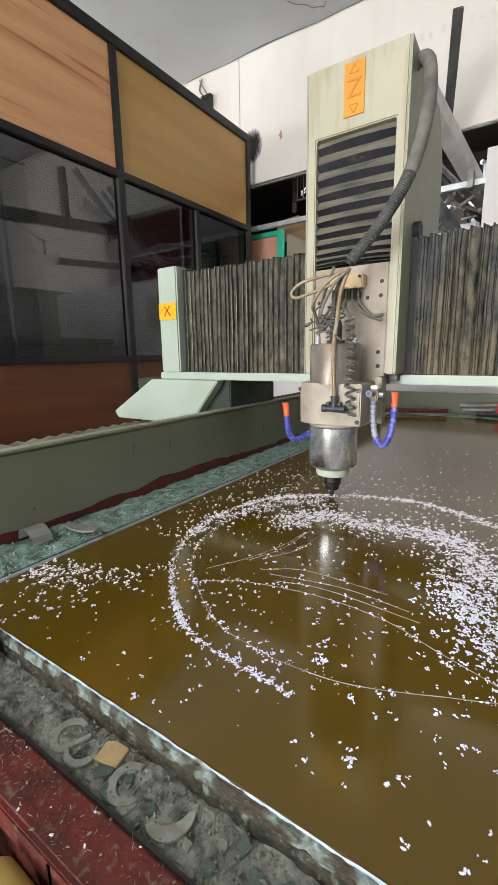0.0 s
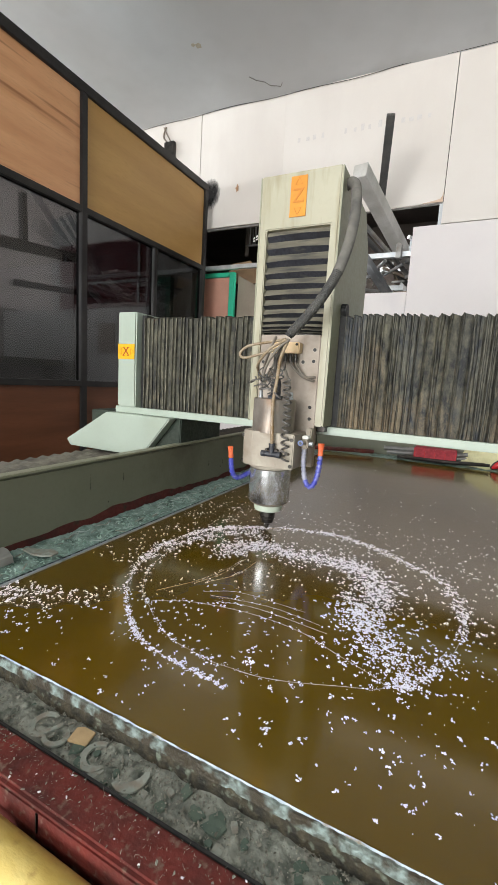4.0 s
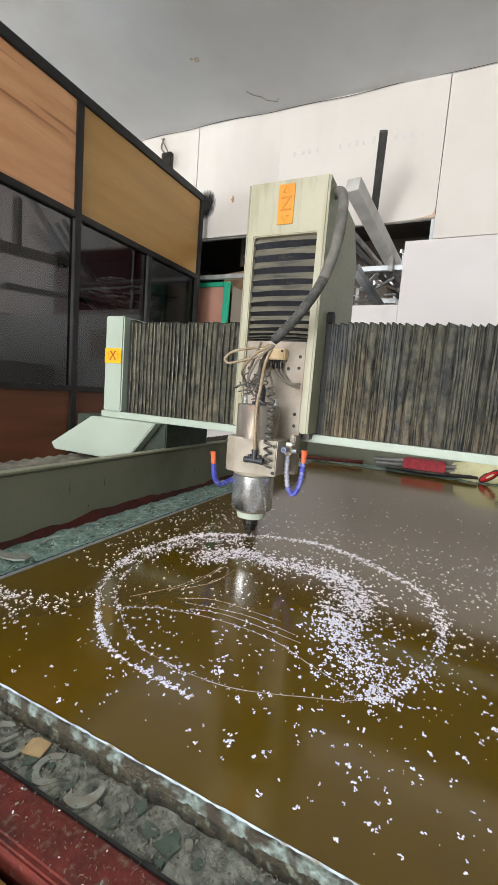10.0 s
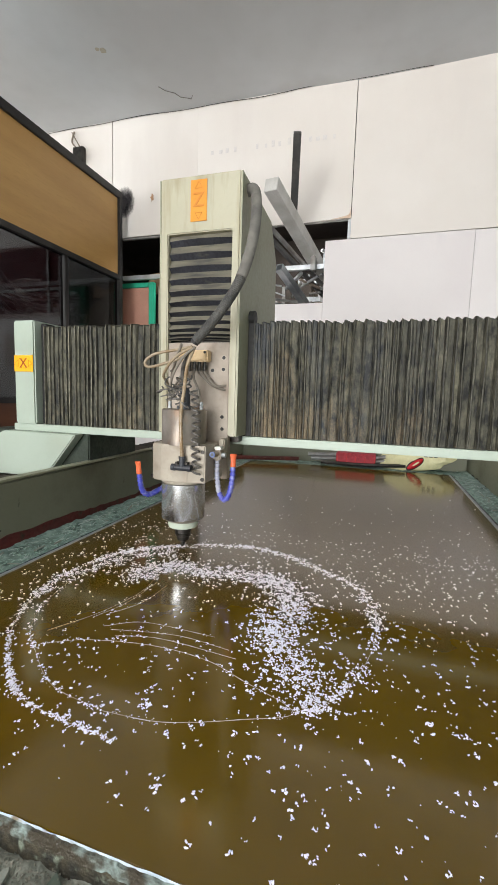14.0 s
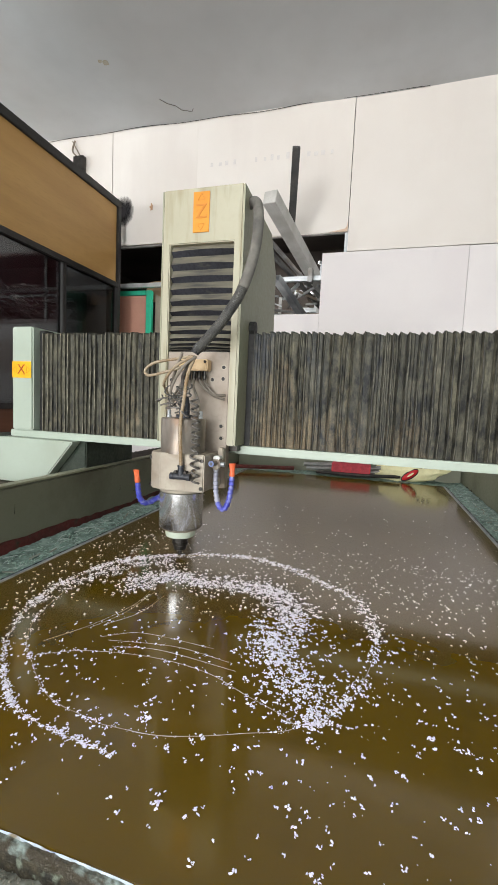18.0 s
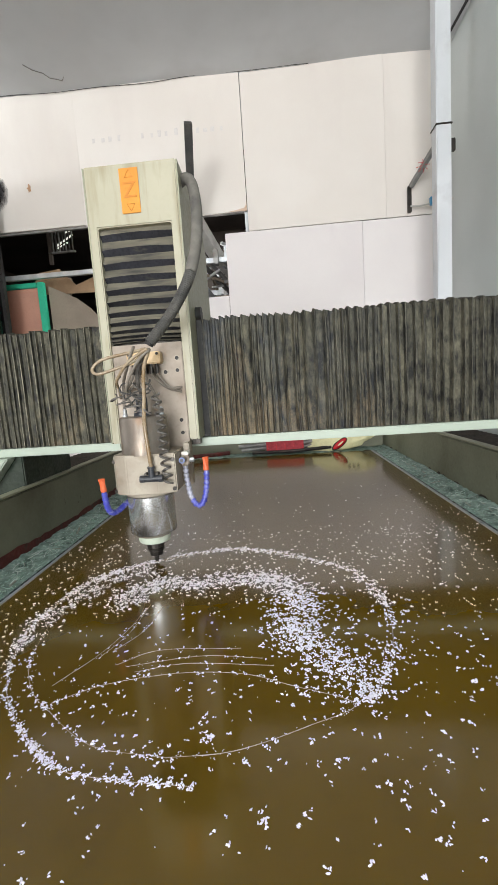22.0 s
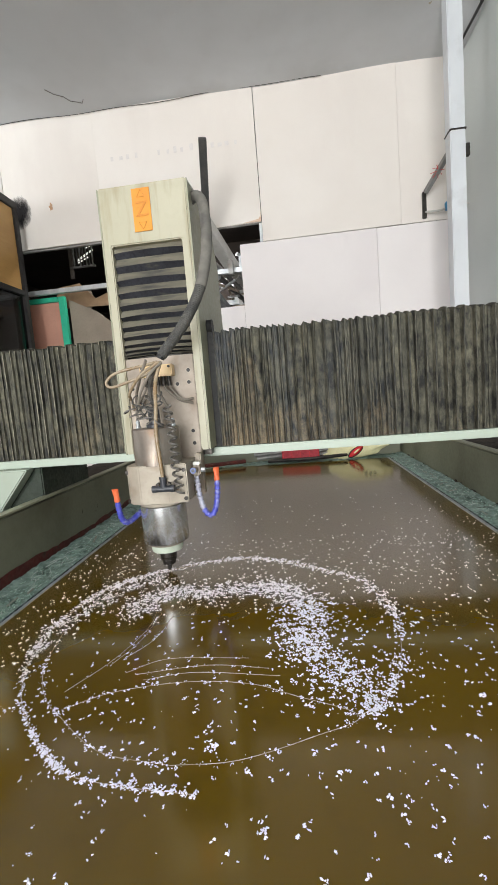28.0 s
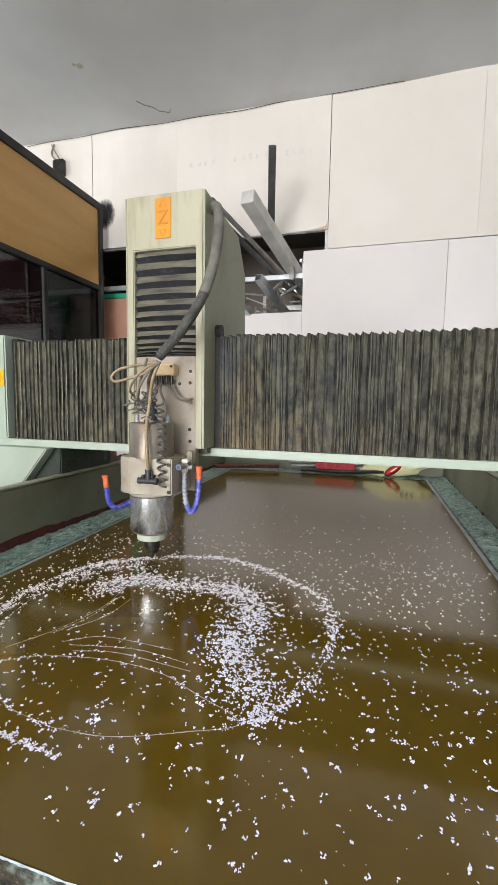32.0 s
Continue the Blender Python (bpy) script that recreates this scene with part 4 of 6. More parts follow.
def hooked_offcut(cx, cy, z, r, a0, a1, w, turn, label):
    """A flat curled offcut, cut along two arcs."""
    n = 14
    out = [(r * math.cos(a0 + (a1 - a0) * k / n), r * math.sin(a0 + (a1 - a0) * k / n)) for k in range(n + 1)]
    inn = [((r - w * math.sin(math.pi * (k + 1) / (n + 2)) ** 0.5) * math.cos(a0 + (a1 - a0) * k / n), (r - w * math.sin(math.pi * (k + 1) / (n + 2)) ** 0.5) * math.sin(a0 + (a1 - a0) * k / n)) for k in range(n + 1)]
    bm = prism(out + inn[::-1], "z", 0, 0.0028)
    bmesh.ops.transform(bm, matrix=pose(cx, cy, z, 3, -4, turn), verts=bm.verts)
    return solid("curled_offcut", bm, SHARD, label, "offcut", group="offcuts on the ledge")


LEDGE = SHEET - 0.0355
hooked_offcut(0.362, -0.036, LEDGE + 0.0012, 0.021, 0.5, 4.9, 0.009, 40, "curled pale offcut with a hole lying in silt")
hooked_offcut(0.392, -0.042, LEDGE + 0.0012, 0.018, 0.3, 4.3, 0.008, 190, "curled pale offcut lying in silt")
bm = prism([(-0.018, -0.003), (-0.004, -0.0045), (0.016, -0.002), (0.017, 0.003), (0.0, 0.0012), (-0.017, 0.003)], "z", 0, 0.0028)
bmesh.ops.transform(bm, matrix=pose(0.376, -0.038, LEDGE + 0.0012, 2, -3, 58), verts=bm.verts)
solid("curled_offcut", bm, SHARD, "narrow pale offcut bridging two curls in silt", "offcut", group="offcuts on the ledge")
hooked_offcut(0.463, -0.038, LEDGE + 0.0012, 0.022, 1.2, 5.6, 0.010, 20, "hooked pale offcut lying in silt")
hooked_offcut(0.520, -0.035, LEDGE + 0.0012, 0.024, 3.9, 6.7, 0.014, 10, "crescent pale offcut lying in silt")
bm = prism([(-0.016, -0.011), (0.012, -0.013), (0.016, 0.008), (-0.002, 0.013), (-0.012, 0.010)], "z", 0, 0.004, 0.0008)
bmesh.ops.transform(bm, matrix=pose(0.423, -0.025, LEDGE + 0.002, 4, 5, 22), verts=bm.verts)
solid("tan_offcut", bm, SHARDTAN, "flat tan stone offcut lying in silt", "offcut", group="offcuts on the ledge")
for k in range(60):
    x = rnd.uniform(0.2, 1.3)
    shard(x, rnd.uniform(-0.062, -0.014), LEDGE - 0.007, rnd.uniform(0.004, 0.012), 100 + k, rnd.choice((SHARD, SHARDGREEN, SHARDGREEN, SHARD, SILT)), "broken glass offcut lying in silt", rnd.choice((5, 6, 8)), 14)
for k, (x, y) in enumerate(((0.316, -0.018), (0.459, -0.033), (0.497, -0.060), (0.535, -0.061), (0.575, -0.048), (0.61, -0.03), (0.645, -0.055), (0.68, -0.036), (0.74, -0.028), (0.80, -0.04), (0.87, -0.03), (0.95, -0.045))):
    shard(x, y, LEDGE - 0.0022, 0.0065 + 0.0012 * (k % 5), 300 + k, SHARDGREEN, "dark green glass flake pressed into silt", 5, 5)
for k in range(46):
    x = rnd.uniform(0.42, 1.3)
    shard(x, rnd.uniform(-0.060, -0.018), LEDGE - 0.0018, rnd.uniform(0.007, 0.016), 500 + k, SHARDGREEN if k % 5 < 3 else SHARD, "flat dark green glass piece half sunk in silt" if k % 5 < 3 else "flat pale glass piece half sunk in silt", rnd.choice((4, 5, 6)), 5)
for k in range(4):
    x = 0.70 + 0.098 * k
    bm = prism([(-0.05, -0.006), (0.05, -0.008), (0.046, 0.005), (-0.048, 0.007)], "z", 0, 0.004, 0.0006)
    bmesh.ops.transform(bm, matrix=pose(x, -0.056, LEDGE - 0.005, 3, 2, rnd.uniform(-4, 4)), verts=bm.verts)
    solid("strip_offcut", bm, SHARD, "long pale glass strip lying in silt", "offcut", group="offcuts on the ledge")
for k in range(70):
    left = k % 2 == 0
    y = rnd.uniform(0.1, 2.5)
    x = rnd.uniform(-0.10, -0.012) if left else rnd.uniform(1.334, 1.425)
    bm = prism([(-0.022, -0.002), (0.02, -0.003), (0.022, 0.002), (-0.018, 0.003)], "z", 0, 0.003)
    bmesh.ops.transform(bm, matrix=pose(x, y, SHEET + 0.006, rnd.uniform(-18, 18), rnd.uniform(-18, 18), rnd.uniform(50, 130)) @ Matrix.Scale(rnd.uniform(0.35, 0.95), 4), verts=bm.verts)
    solid("glass_sliver", bm, SHARD, "thin pale glass sliver in the sludge", "glass sliver", group="glass slivers in the sludge")

# fine pale glass threads lying along the far part of the sludge
q, bm = random.Random(33), bmesh.new()
for k in range(190):
    left = k % 5 < 3
    x, y, a, ln = (q.uniform(-0.105, -0.014) if left else q.uniform(1.334, 1.425)), q.uniform(0.35, 2.3), q.uniform(1.0, 2.2), q.uniform(0.015, 0.045)
    bend = q.uniform(-0.6, 0.6)
    pts = [(x + ln * t * math.cos(a + bend * t), y + ln * t * math.sin(a + bend * t), SHEET + 0.007 + 0.138 * (abs(x - 0.66) - 0.719) + 0.003 * math.sin(3 * t + k)) for t in (0.0, 0.33, 0.66, 1.0)]
    if all((-0.114 < p[0] < -0.004) if left else (1.325 < p[0] < 1.434) for p in pts):
        tube(pts, q.uniform(0.0006, 0.0013), 4, bm)
tagged(part("glass_threads", bm, mat("pale_glass_thread", rgb(206, 216, 214), rgb(170, 184, 180), (0.2, 0.4), scale=60, bump=0.1)), "fine pale curled glass threads in the sludge", "debris", kind="stuff")

# red steel front beam, roller table below it
beam = thing("front_beam", (0.6, -0.10, 0.7), "red oxide painted steel beam along the front of the bed", "beam")
part("flange", cube(-0.25, 1.6, -0.121, -0.070, 0.766, 0.776, 0.004), REDOXIDE, beam)
part("seam", cube(-0.25, 1.6, -0.0698, -0.0665, 0.74, 0.7745), BLACK, beam, "black joint along the flange")
part("web", cube(-0.25, 1.6, -0.1205, -0.112, 0.735, 0.7655, 0.002), REDOXIDE, beam)
part("rib", cube(-0.25, 1.6, -0.1115, -0.080, 0.60, 0.7655, 0.002), REDOXIDE, beam)
for x in (0.455, 0.74, 1.02, 1.3):
    part("weld_seam", cube(x, x + 0.004, -0.1225, -0.1205, 0.737, 0.764, 0.001), DARKMETAL, beam)
heap("beam_dirt", -0.2, 1.5, -0.26, -0.122, 0.690, 0.010, 420, 30, SILT, "grey dirt caked below the red beam")
rest = thing("roller_stand", (0.4, -0.25, 0), "dirty red steel stand carrying yellow rollers", "stand")
part("shelf", cube(-0.3, 1.6, -0.42, -0.122, 0.60, 0.668, 0.006), REDOXIDE, rest)
part("base", cube(-0.25, 1.55, -0.40, -0.122, 0.0, 0.60, 0.006), BED_PAINT, rest)
roller = thing("feed_roller", (0.53, -0.170, 0.68), "worn yellow plastic feed roller on a dark shaft", "roller", group="feed rollers")
bm = lathe([(0.022, 0.400), (0.0255, 0.402), (0.0275, 0.406), (0.0275, 0.642), (0.0255, 0.646), (0.022, 0.648)], 0, 0, 32)
bmesh.ops.transform(bm, matrix=pose(0, -0.153, 0.727, 0, 90, 0), verts=bm.verts)
part("sleeve", bm, YELLOW, roller, smooth=True)
part("shaft", tube([(0.368, -0.153, 0.727), (0.68, -0.153, 0.727)], 0.012, 12), DARKMETAL, roller)
copy_thing(roller, Matrix.Translation((0.238, -0.170, 0.68)))
copy_thing(roller, Matrix.Translation((0.822, -0.170, 0.68)))
solid("red_crate", cube(0.33, 0.60, -0.40, -0.198, 0.672, 0.708, 0.006), REDPLASTIC, "bright red plastic crate edge beside the roller", "crate")
for k in range(100):
    y = rnd.choice((rnd.uniform(-0.119, -0.072), rnd.uniform(-0.215, -0.135), rnd.uniform(-0.119, -0.072)))
    z = 0.7765 if y > -0.13 else 0.697
    bm = prism([(-0.006 * rnd.uniform(0.3, 1), -0.0015), (0.002, -0.0035 * rnd.uniform(0.3, 1)), (0.005, -0.001), (0.006 * rnd.uniform(0.3, 1), 0.002), (-0.002, 0.003)], "z", 0, 0.0016)
    bmesh.ops.transform(bm, matrix=pose(rnd.uniform(0.12, 0.75), y, z, rnd.uniform(-12, 12), rnd.uniform(-12, 12), rnd.uniform(0, 360)) @ Matrix.Scale(rnd.uniform(0.2, 0.5), 4), verts=bm.verts)
    solid("swarf_flake", bm, rnd.choice((SILT, SILT, SHARD, CHIP)), "pale swarf flake on the red beam", "swarf", group="swarf on the red beam")

# white cup-like block at the sheet's corner, curled paper and plate on the side ledge
cup = solid("white_bottle_cap", lathe([(0.030, SHEET - 0.03), (0.032, SHEET - 0.026), (0.031, SHEET + 0.012), (0.026, SHEET + 0.018), (0.0005, SHEET + 0.018)], 0.135, -0.045), WHITE_PLASTIC, "milky white plastic cap on the ledge", "cap", smooth=True)
pts = [(-0.112, 0.815)] + [(-0.088 + 0.022 * math.cos(a), 0.828 + 0.013 * math.sin(a)) for a in [math.pi * (1.05 - 0.11 * k) for k in range(10)]] + [(-0.060, 0.828), (-0.056, 0.812)]
bm = bmesh.new()
lo = [[bm.verts.new((x, yy, z)) for x, z in pts] for yy in (0.165, 0.208)]
for i in range(len(pts) - 1):
    bm.faces.new((lo[0][i], lo[0][i + 1], lo[1][i + 1], lo[1][i]))
bmesh.ops.solidify(bm, geom=bm.faces[:], thickness=0.002)
solid("curled_paper", bm, PAPER, "curled strip of white card on the side ledge", "card")
bm = prism([(-0.10, 0.262), (-0.06, 0.256), (-0.03, 0.262), (-0.012, 0.278), (-0.016, 0.298), (-0.04, 0.302), (-0.07, 0.285), (-0.10, 0.276)], "z", SHEET + 0.012, SHEET + 0.016)
solid("pale_offcut", bm, SHARD, "pale rounded offcut on the sludge", "offcut")

# far end of the bed
crate = thing("red_box", (0.74, 2.66, SHEET + 0.01), "red mesh plastic box at the far end of the bed", "box")
part("body", cube(0.60, 0.86, 2.60, 2.72, SHEET + 0.012, SHEET + 0.094, 0.005), mat("crimson_mesh", rgb(150, 24, 40), rgb(180, 40, 56), scale=60, bump=0.4), crate)
for k in range(5):
    part("rib", cube(0.606 + 0.061 * k, 0.612 + 0.061 * k, 2.596, 2.60, SHEET + 0.014, SHEET + 0.072), REDPLASTIC, crate)
for k, (x0, x1, z0, tl) in enumerate(((0.80, 1.06, 0.03, 0.05), (0.84, 1.10, 0.06, 0.06), (0.42, 0.62, 0.035, 0.01), (0.40, 0.62, 0.06, 0.012))):
    solid("grey_pipe", tube(smooth_line([(x0, 2.66, SHEET + z0), ((x0 + x1) / 2, 2.665, SHEET + z0 + tl * 0.4), (x1, 2.675, SHEET + z0 + tl)], 5), 0.014, 10), GREYBAR, "grey plastic pipe end beside the red box", "pipe", group="grey pipes at the far end", smooth=True)
solid("red_pipe", tube([(-0.09, 2.45, SHEET + 0.03), (0.34, 2.60, SHEET + 0.03)], 0.014, 8), REDOXIDE, "red painted pipe lying at the far corner", "pipe", smooth=True)
solid("dark_pipe", tube(smooth_line([(0.5, 2.60, SHEET + 0.02), (0.8, 2.585, SHEET + 0.022), (1.05, 2.62, SHEET + 0.03)], 6), 0.012, 8), DARKMETAL, "dark grey hose lying across the far end", "hose", smooth=True)
bm = bmesh.new()
bmesh.ops.create_uvsphere(bm, u_segments=40, v_segments=24, radius=1.0)
for v in bm.verts:
    c = v.co
    k = 1 + 0.16 * noise.noise(c * 2.2) + 0.06 * noise.noise(c * 6)
    s = Vector((abs(c.x) ** 0.7 * math.copysign(1, c.x), abs(c.y) ** 0.7 * math.copysign(1, c.y), c.z)) * k
    v.co = Vector((1.12 + 0.23 * s.x, 2.68 + 0.075 * s.y - 0.02 * c.x, SHEET + 0.078 + 0.080 * s.z + 0.035 * c.x))
sack = solid("sack", bm, SACK, "cream printed sack slumped at the far end of the bed", "sack", smooth=True)
bm = bmesh.new()
bmesh.ops.create_uvsphere(bm, u_segments=16, v_segments=8, radius=1.0)
bmesh.ops.transform(bm, matrix=pose(1.108, 2.605, SHEET + 0.050, 0, -38, 0) @ Matrix.Diagonal((0.058, 0.012, 0.020, 1)), verts=bm.verts)
part("print", bm, REDPLASTIC, sack, "red printed shape", True)
bm = bmesh.new()
bmesh.ops.create_uvsphere(bm, u_segments=16, v_segments=8, radius=1.0)
bmesh.ops.transform(bm, matrix=pose(1.108, 2.609, SHEET + 0.050, 0, -38, 0) @ Matrix.Diagonal((0.066, 0.010, 0.027, 1)), verts=bm.verts)
part("print_outline", bm, BLACK, sack, "black outline of the print", True)
bm = bmesh.new()
bmesh.ops.create_uvsphere(bm, u_segments=12, v_segments=6, radius=1.0)
bmesh.ops.transform(bm, matrix=pose(1.112, 2.5925, SHEET + 0.053, 0, -38, 0) @ Matrix.Diagonal((0.026, 0.003, 0.006, 1)), verts=bm.verts)
part("print_middle", bm, SACK, sack, "cream middle of the print", True)
for k in range(3):
    part("print", cube(1.16 + 0.03 * k, 1.18 + 0.03 * k, 2.602, 2.612, SHEET + 0.10, SHEET + 0.125), BLACK, sack, "black printed bars")

# guide rails with dust bellows outside the side walls
for x0, x1 in ((-0.62, -0.20), (1.52, 1.9)):
    g = thing("guide_rail", ((x0 + x1) / 2, 1.3, 0), "grey guide rail housing beside the bed with folded dust cover", "guide rail", group="guide rails")
    part("housing", cube(x0, x1, -0.2, 2.9, 0, 0.86, 0.006), BED_PAINT, g)
    # left cover turns to the shaded copy behind the gantry; right is all shaded
    for first, last, material, note in ((0, 46, RAILCOVER, "grey-brown folded dust cover"), (47, 110, RAILSHADE, "dark folded dust cover with shade put into its colour")):
        bm, prev = bmesh.new(), None
        for i in range(first, last + 1):
            y = -0.15 + 3.0 * i / 110 + (0.018 if i % 2 else 0.0)
            top = 0.929 if i % 2 else 0.915
            row = [bm.verts.new(p) for p in ((x0 + 0.01, y, 0.862), (x0 + 0.01, y, top), (x1 - 0.01, y, top), (x1 - 0.01, y, 0.862))]
            if prev:
                for k in range(3):
                    bm.faces.new((prev[k], row[k], row[k + 1], prev[k + 1]))
            prev = row
        bmesh.ops.recalc_face_normals(bm, faces=bm.faces)
        part("dust_cover", bm, material if x0 < 0 else RAILSHADE, g, note if x0 < 0 else "dark folded dust cover with shade put into its colour")

# ---- the gantry ----
def outline(corners, y):
    """A thin printed triangle in outline, standing on a sign."""
    return tube([(x, y, z) for x, z in corners + corners[:1]], 0.0008, 4)


GY = HY + 0.14               # front of the gantry's dust covers
GX0, GX1 = -0.355, 1.76
gantry = thing("gantry", (0.66, HY + 0.3, 0.86), "cream and grey-green gantry spanning the machine bed", "gantry")
part("beam", cube(GX0, GX1, GY + 0.05, GY + 0.24, 1.11, 1.46, 0.006), GREYGREEN, gantry)
part("bottom_rail", cube(-0.47, GX1 + 0.1, GY - 0.022, GY + 0.045, 1.104, 1.130, 0.003), MINT, gantry, "pale mint lower rail")
endbox = part("end_cover", cube(-0.452, -0.357, GY - 0.03, GY + 0.27, 1.131, 1.512, 0.005), MINT, gantry, "mint white end cover")
part("sign", cube(-0.4485, -0.362, GY - 0.033, GY - 0.0305, 1.325, 1.385, 0.0005), SIGNY, endbox, "yellow axis sign")
part("end_cover", cube(GX1, GX1 + 0.1, GY - 0.03, GY + 0.27, 1.131, 1.512, 0.005), MINT, gantry)
part("seal", cube(-0.356, -0.330, GY + 0.004, GY + 0.05, 1.131, 1.503, 0.002), mat("black_seal", rgb(22, 21, 21), rgb(30, 29, 28), (0.6, 0.8), scale=15), gantry, "black cover end frame")
XINK = mat("x_sign_ink", rgb(170, 76, 20), rgb(150, 62, 18), (0.5, 0.6), scale=8, bump=0)
lettering("letter", "X", 0.048, pose(-0.405, GY - 0.034, 1.355, 90, 0, 0), XINK, endbox)
for u in (-1, 1):
    for w in (-1, 1):
        part("serif", cube(-0.405 + u * 0.0125 - 0.005, -0.405 + u * 0.0125 + 0.005, GY - 0.0346, GY - 0.0332, 1.355 + w * 0.0165 - 0.0012, 1.355 + w * 0.0165 + 0.0012), XINK, endbox)
for s in (-1, 1):
    c = -0.405 + s * 0.030
    part("arrow", outline([(c + s * 0.011, 1.355), (c - s * 0.006, 1.367), (c - s * 0.006, 1.343)], GY - 0.0333), SIGNINK, endbox)
# sloped foot fairing down to the guide rail
part("foot_cover", prism([(-0.485, 1.103), (-0.155, 1.103), (-0.262, 0.975), (-0.272, 0.938), (-0.70, 0.938), (-0.72, 0.965)], "y", GY - 0.06, GY - 0.012, 0.004), MINT, gantry, "mint white sloped foot cover")
part("leg", cube(-0.62, -0.138, GY - 0.010, GY + 0.30, 0.938, 1.103, 0.004), MOSS, gantry, "dark mossy leg under the gantry")
part("foot", cube(1.51, 1.86, GY - 0.02, GY + 0.3, 0.935, 1.104, 0.004), GREYGREEN, gantry)


def pleated(x0, x1, pitch, pitch_end, seed, depth, sag, floor, hollow, ridge, label):
    """Upright folds across the gantry on a dark backing: each has a sharp worn ridge and a shallow hollow, and its top is bent back."""
    q = random.Random(seed)
    cover = part("dust_cover", cube(x0, x1, GY + 0.010, GY + 0.046, 1.131, 1.470), BLACK, gantry, label)
    x = x0
    rows = [k / 14 for k in range(15)]
    while x < x1 - 0.004:
        step = pitch + (pitch_end - pitch) * (x - x0) / (x1 - x0)
        p = min(step * q.uniform(0.68, 1.32), x1 - x)
        if x1 - x - p < step * 0.5:
            p = x1 - x
        dep, up, lean = depth * q.uniform(0.75, 1.2), q.uniform(-0.003, 0.003), q.uniform(-0.12, 0.12) * p
        bm, cols = bmesh.new(), []
        r = q.uniform(0.14, 0.26)
        thin, kink = 0.0011 / p, q.choice((0.0, 0.0, 0.35, 0.5)) if pitch > 0.02 else 0.0
        for u, out, lift in ((-0.01, floor, -sag), (r * 0.6, 0.62 * hollow, -0.4 * sag), (r - thin, 0.98, 0.0), (r + thin, 1.0, 0.0), (r + 0.16, 0.66 * hollow, -0.25 * sag), (0.52, 0.56 * hollow, -0.45 * sag), (0.56, 0.50 * hollow + kink, -0.35 * sag), (0.61, 0.48 * hollow, -0.55 * sag), (0.84, 0.36 * hollow, -0.8 * sag), (0.94, 0.05 * hollow, -0.95 * sag), (1.01, floor, -sag)):
            inner = 0.05 < u < 0.95
            col = []
            for t in rows:
                w = noise.noise(Vector((x * 14 + u, t * 2.4, seed))) + 0.5 * noise.noise(Vector((x * 31 + u * 2, t * 7, seed)))
                col.append(bm.verts.new((x + u * p + lean * math.sin(t * 3) * (0.2 < u < 0.9) + 0.11 * p * w * inner, GY - dep * out * (0.9 + 0.25 * w) + 0.0022 * w, 1.131 + (0.358 + up + lift * (t > 0.9)) * t)))
            for back, z in ((0.010, 0.006), (0.030, 0.009), (0.10, 0.004), (0.2, -0.002)):
                col.append(bm.verts.new((x + u * p, GY + back, 1.487 + up + lift + z)))
            cols.append(col)
        for a, b in zip(cols, cols[1:]):
            for k in range(len(a) - 1):
                f = bm.faces.new((a[k], b[k], b[k + 1], a[k + 1]))
                f.material_index = 1 if a is cols[2] else 0
        bmesh.ops.recalc_face_normals(bm, faces=bm.faces)
        part("fold", bm, [BELLOWS, ridge], cover)
        x += p


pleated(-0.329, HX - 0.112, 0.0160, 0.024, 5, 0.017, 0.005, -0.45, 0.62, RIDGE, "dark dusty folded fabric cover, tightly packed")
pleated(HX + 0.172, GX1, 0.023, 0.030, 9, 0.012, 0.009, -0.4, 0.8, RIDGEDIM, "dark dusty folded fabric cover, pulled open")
part("seal", cube(HX + 0.152, HX + 0.172, GY - 0.002, GY + 0.05, 1.131, 1.49, 0.002), BLACK, gantry)


# ---- the head ----
head = thing("spindle_column", (HX, HY, SHEET), "cream upright column of the engraving machine with its spindle", "spindle column")


def hp(x, y, z):
    return (HX + x, HY + y, z)


def hbox(x0, x1, y0, y1, z0, z1, bevel=0.0):
    return cube(HX + x0, HX + x1, HY + y0, HY + y1, z0, z1, bevel)


FY = 0.042                   # front of the head's cover
part("front_frame", prism([(HX - 0.105, 1.135), (HX - 0.105, 1.898), (HX + 0.150, 1.898), (HX + 0.150, 1.135), (HX + 0.126, 1.135), (HX + 0.126, 1.738),
                           (HX - 0.081, 1.738), (HX - 0.081, 1.135)], "y", HY + FY, HY + FY + 0.03, 0.003), CREAM, head, "cream one-piece front frame with stained paint")
SIDE = [(HY + FY + 0.002, 1.135), (HY + 0.135, 1.135), (HY + 0.135, 1.49), (HY + 0.465, 1.50), (HY + 0.455, 1.765), (HY + 0.365, 1.878), (HY + FY + 0.002, 1.896)]
# column sides: shade of the cream paint put into a grey-green colour
part("side_panel", prism(SIDE, "x", HX + 0.1505, HX + 0.1545), GREYGREEN, head, "side panel, grey-green to carry the shade of that side")
part("side_panel", prism(SIDE, "x", HX - 0.1095, HX - 0.1055), GREYGREEN, head)
part("top_panel", prism([(HY + FY + 0.031, 1.8945), (HY + 0.365, 1.8785), (HY + 0.366, 1.8805), (HY + FY + 0.031, 1.8965)], "x", HX - 0.1052, HX + 0.1502), CREAM, head)
part("back_panel", hbox(-0.105, 0.150, 0.44, 0.444, 1.50, 1.80), GREYGREEN, head)
part("carriage", hbox(-0.10, 0.148, 0.085, 0.19, 1.115, 1.86), DARKMETAL, head)
part("cable_gland", tube([hp(0.155, 0.15, 1.505), hp(0.172, 0.15, 1.505)], 0.022, 16), BLACK, head, "black cable gland", True)
sign = part("sign", hbox(-0.006, 0.046, FY - 0.003, FY - 0.0005, 1.768, 1.884, 0.0004), SIGN, head, "orange axis sign")
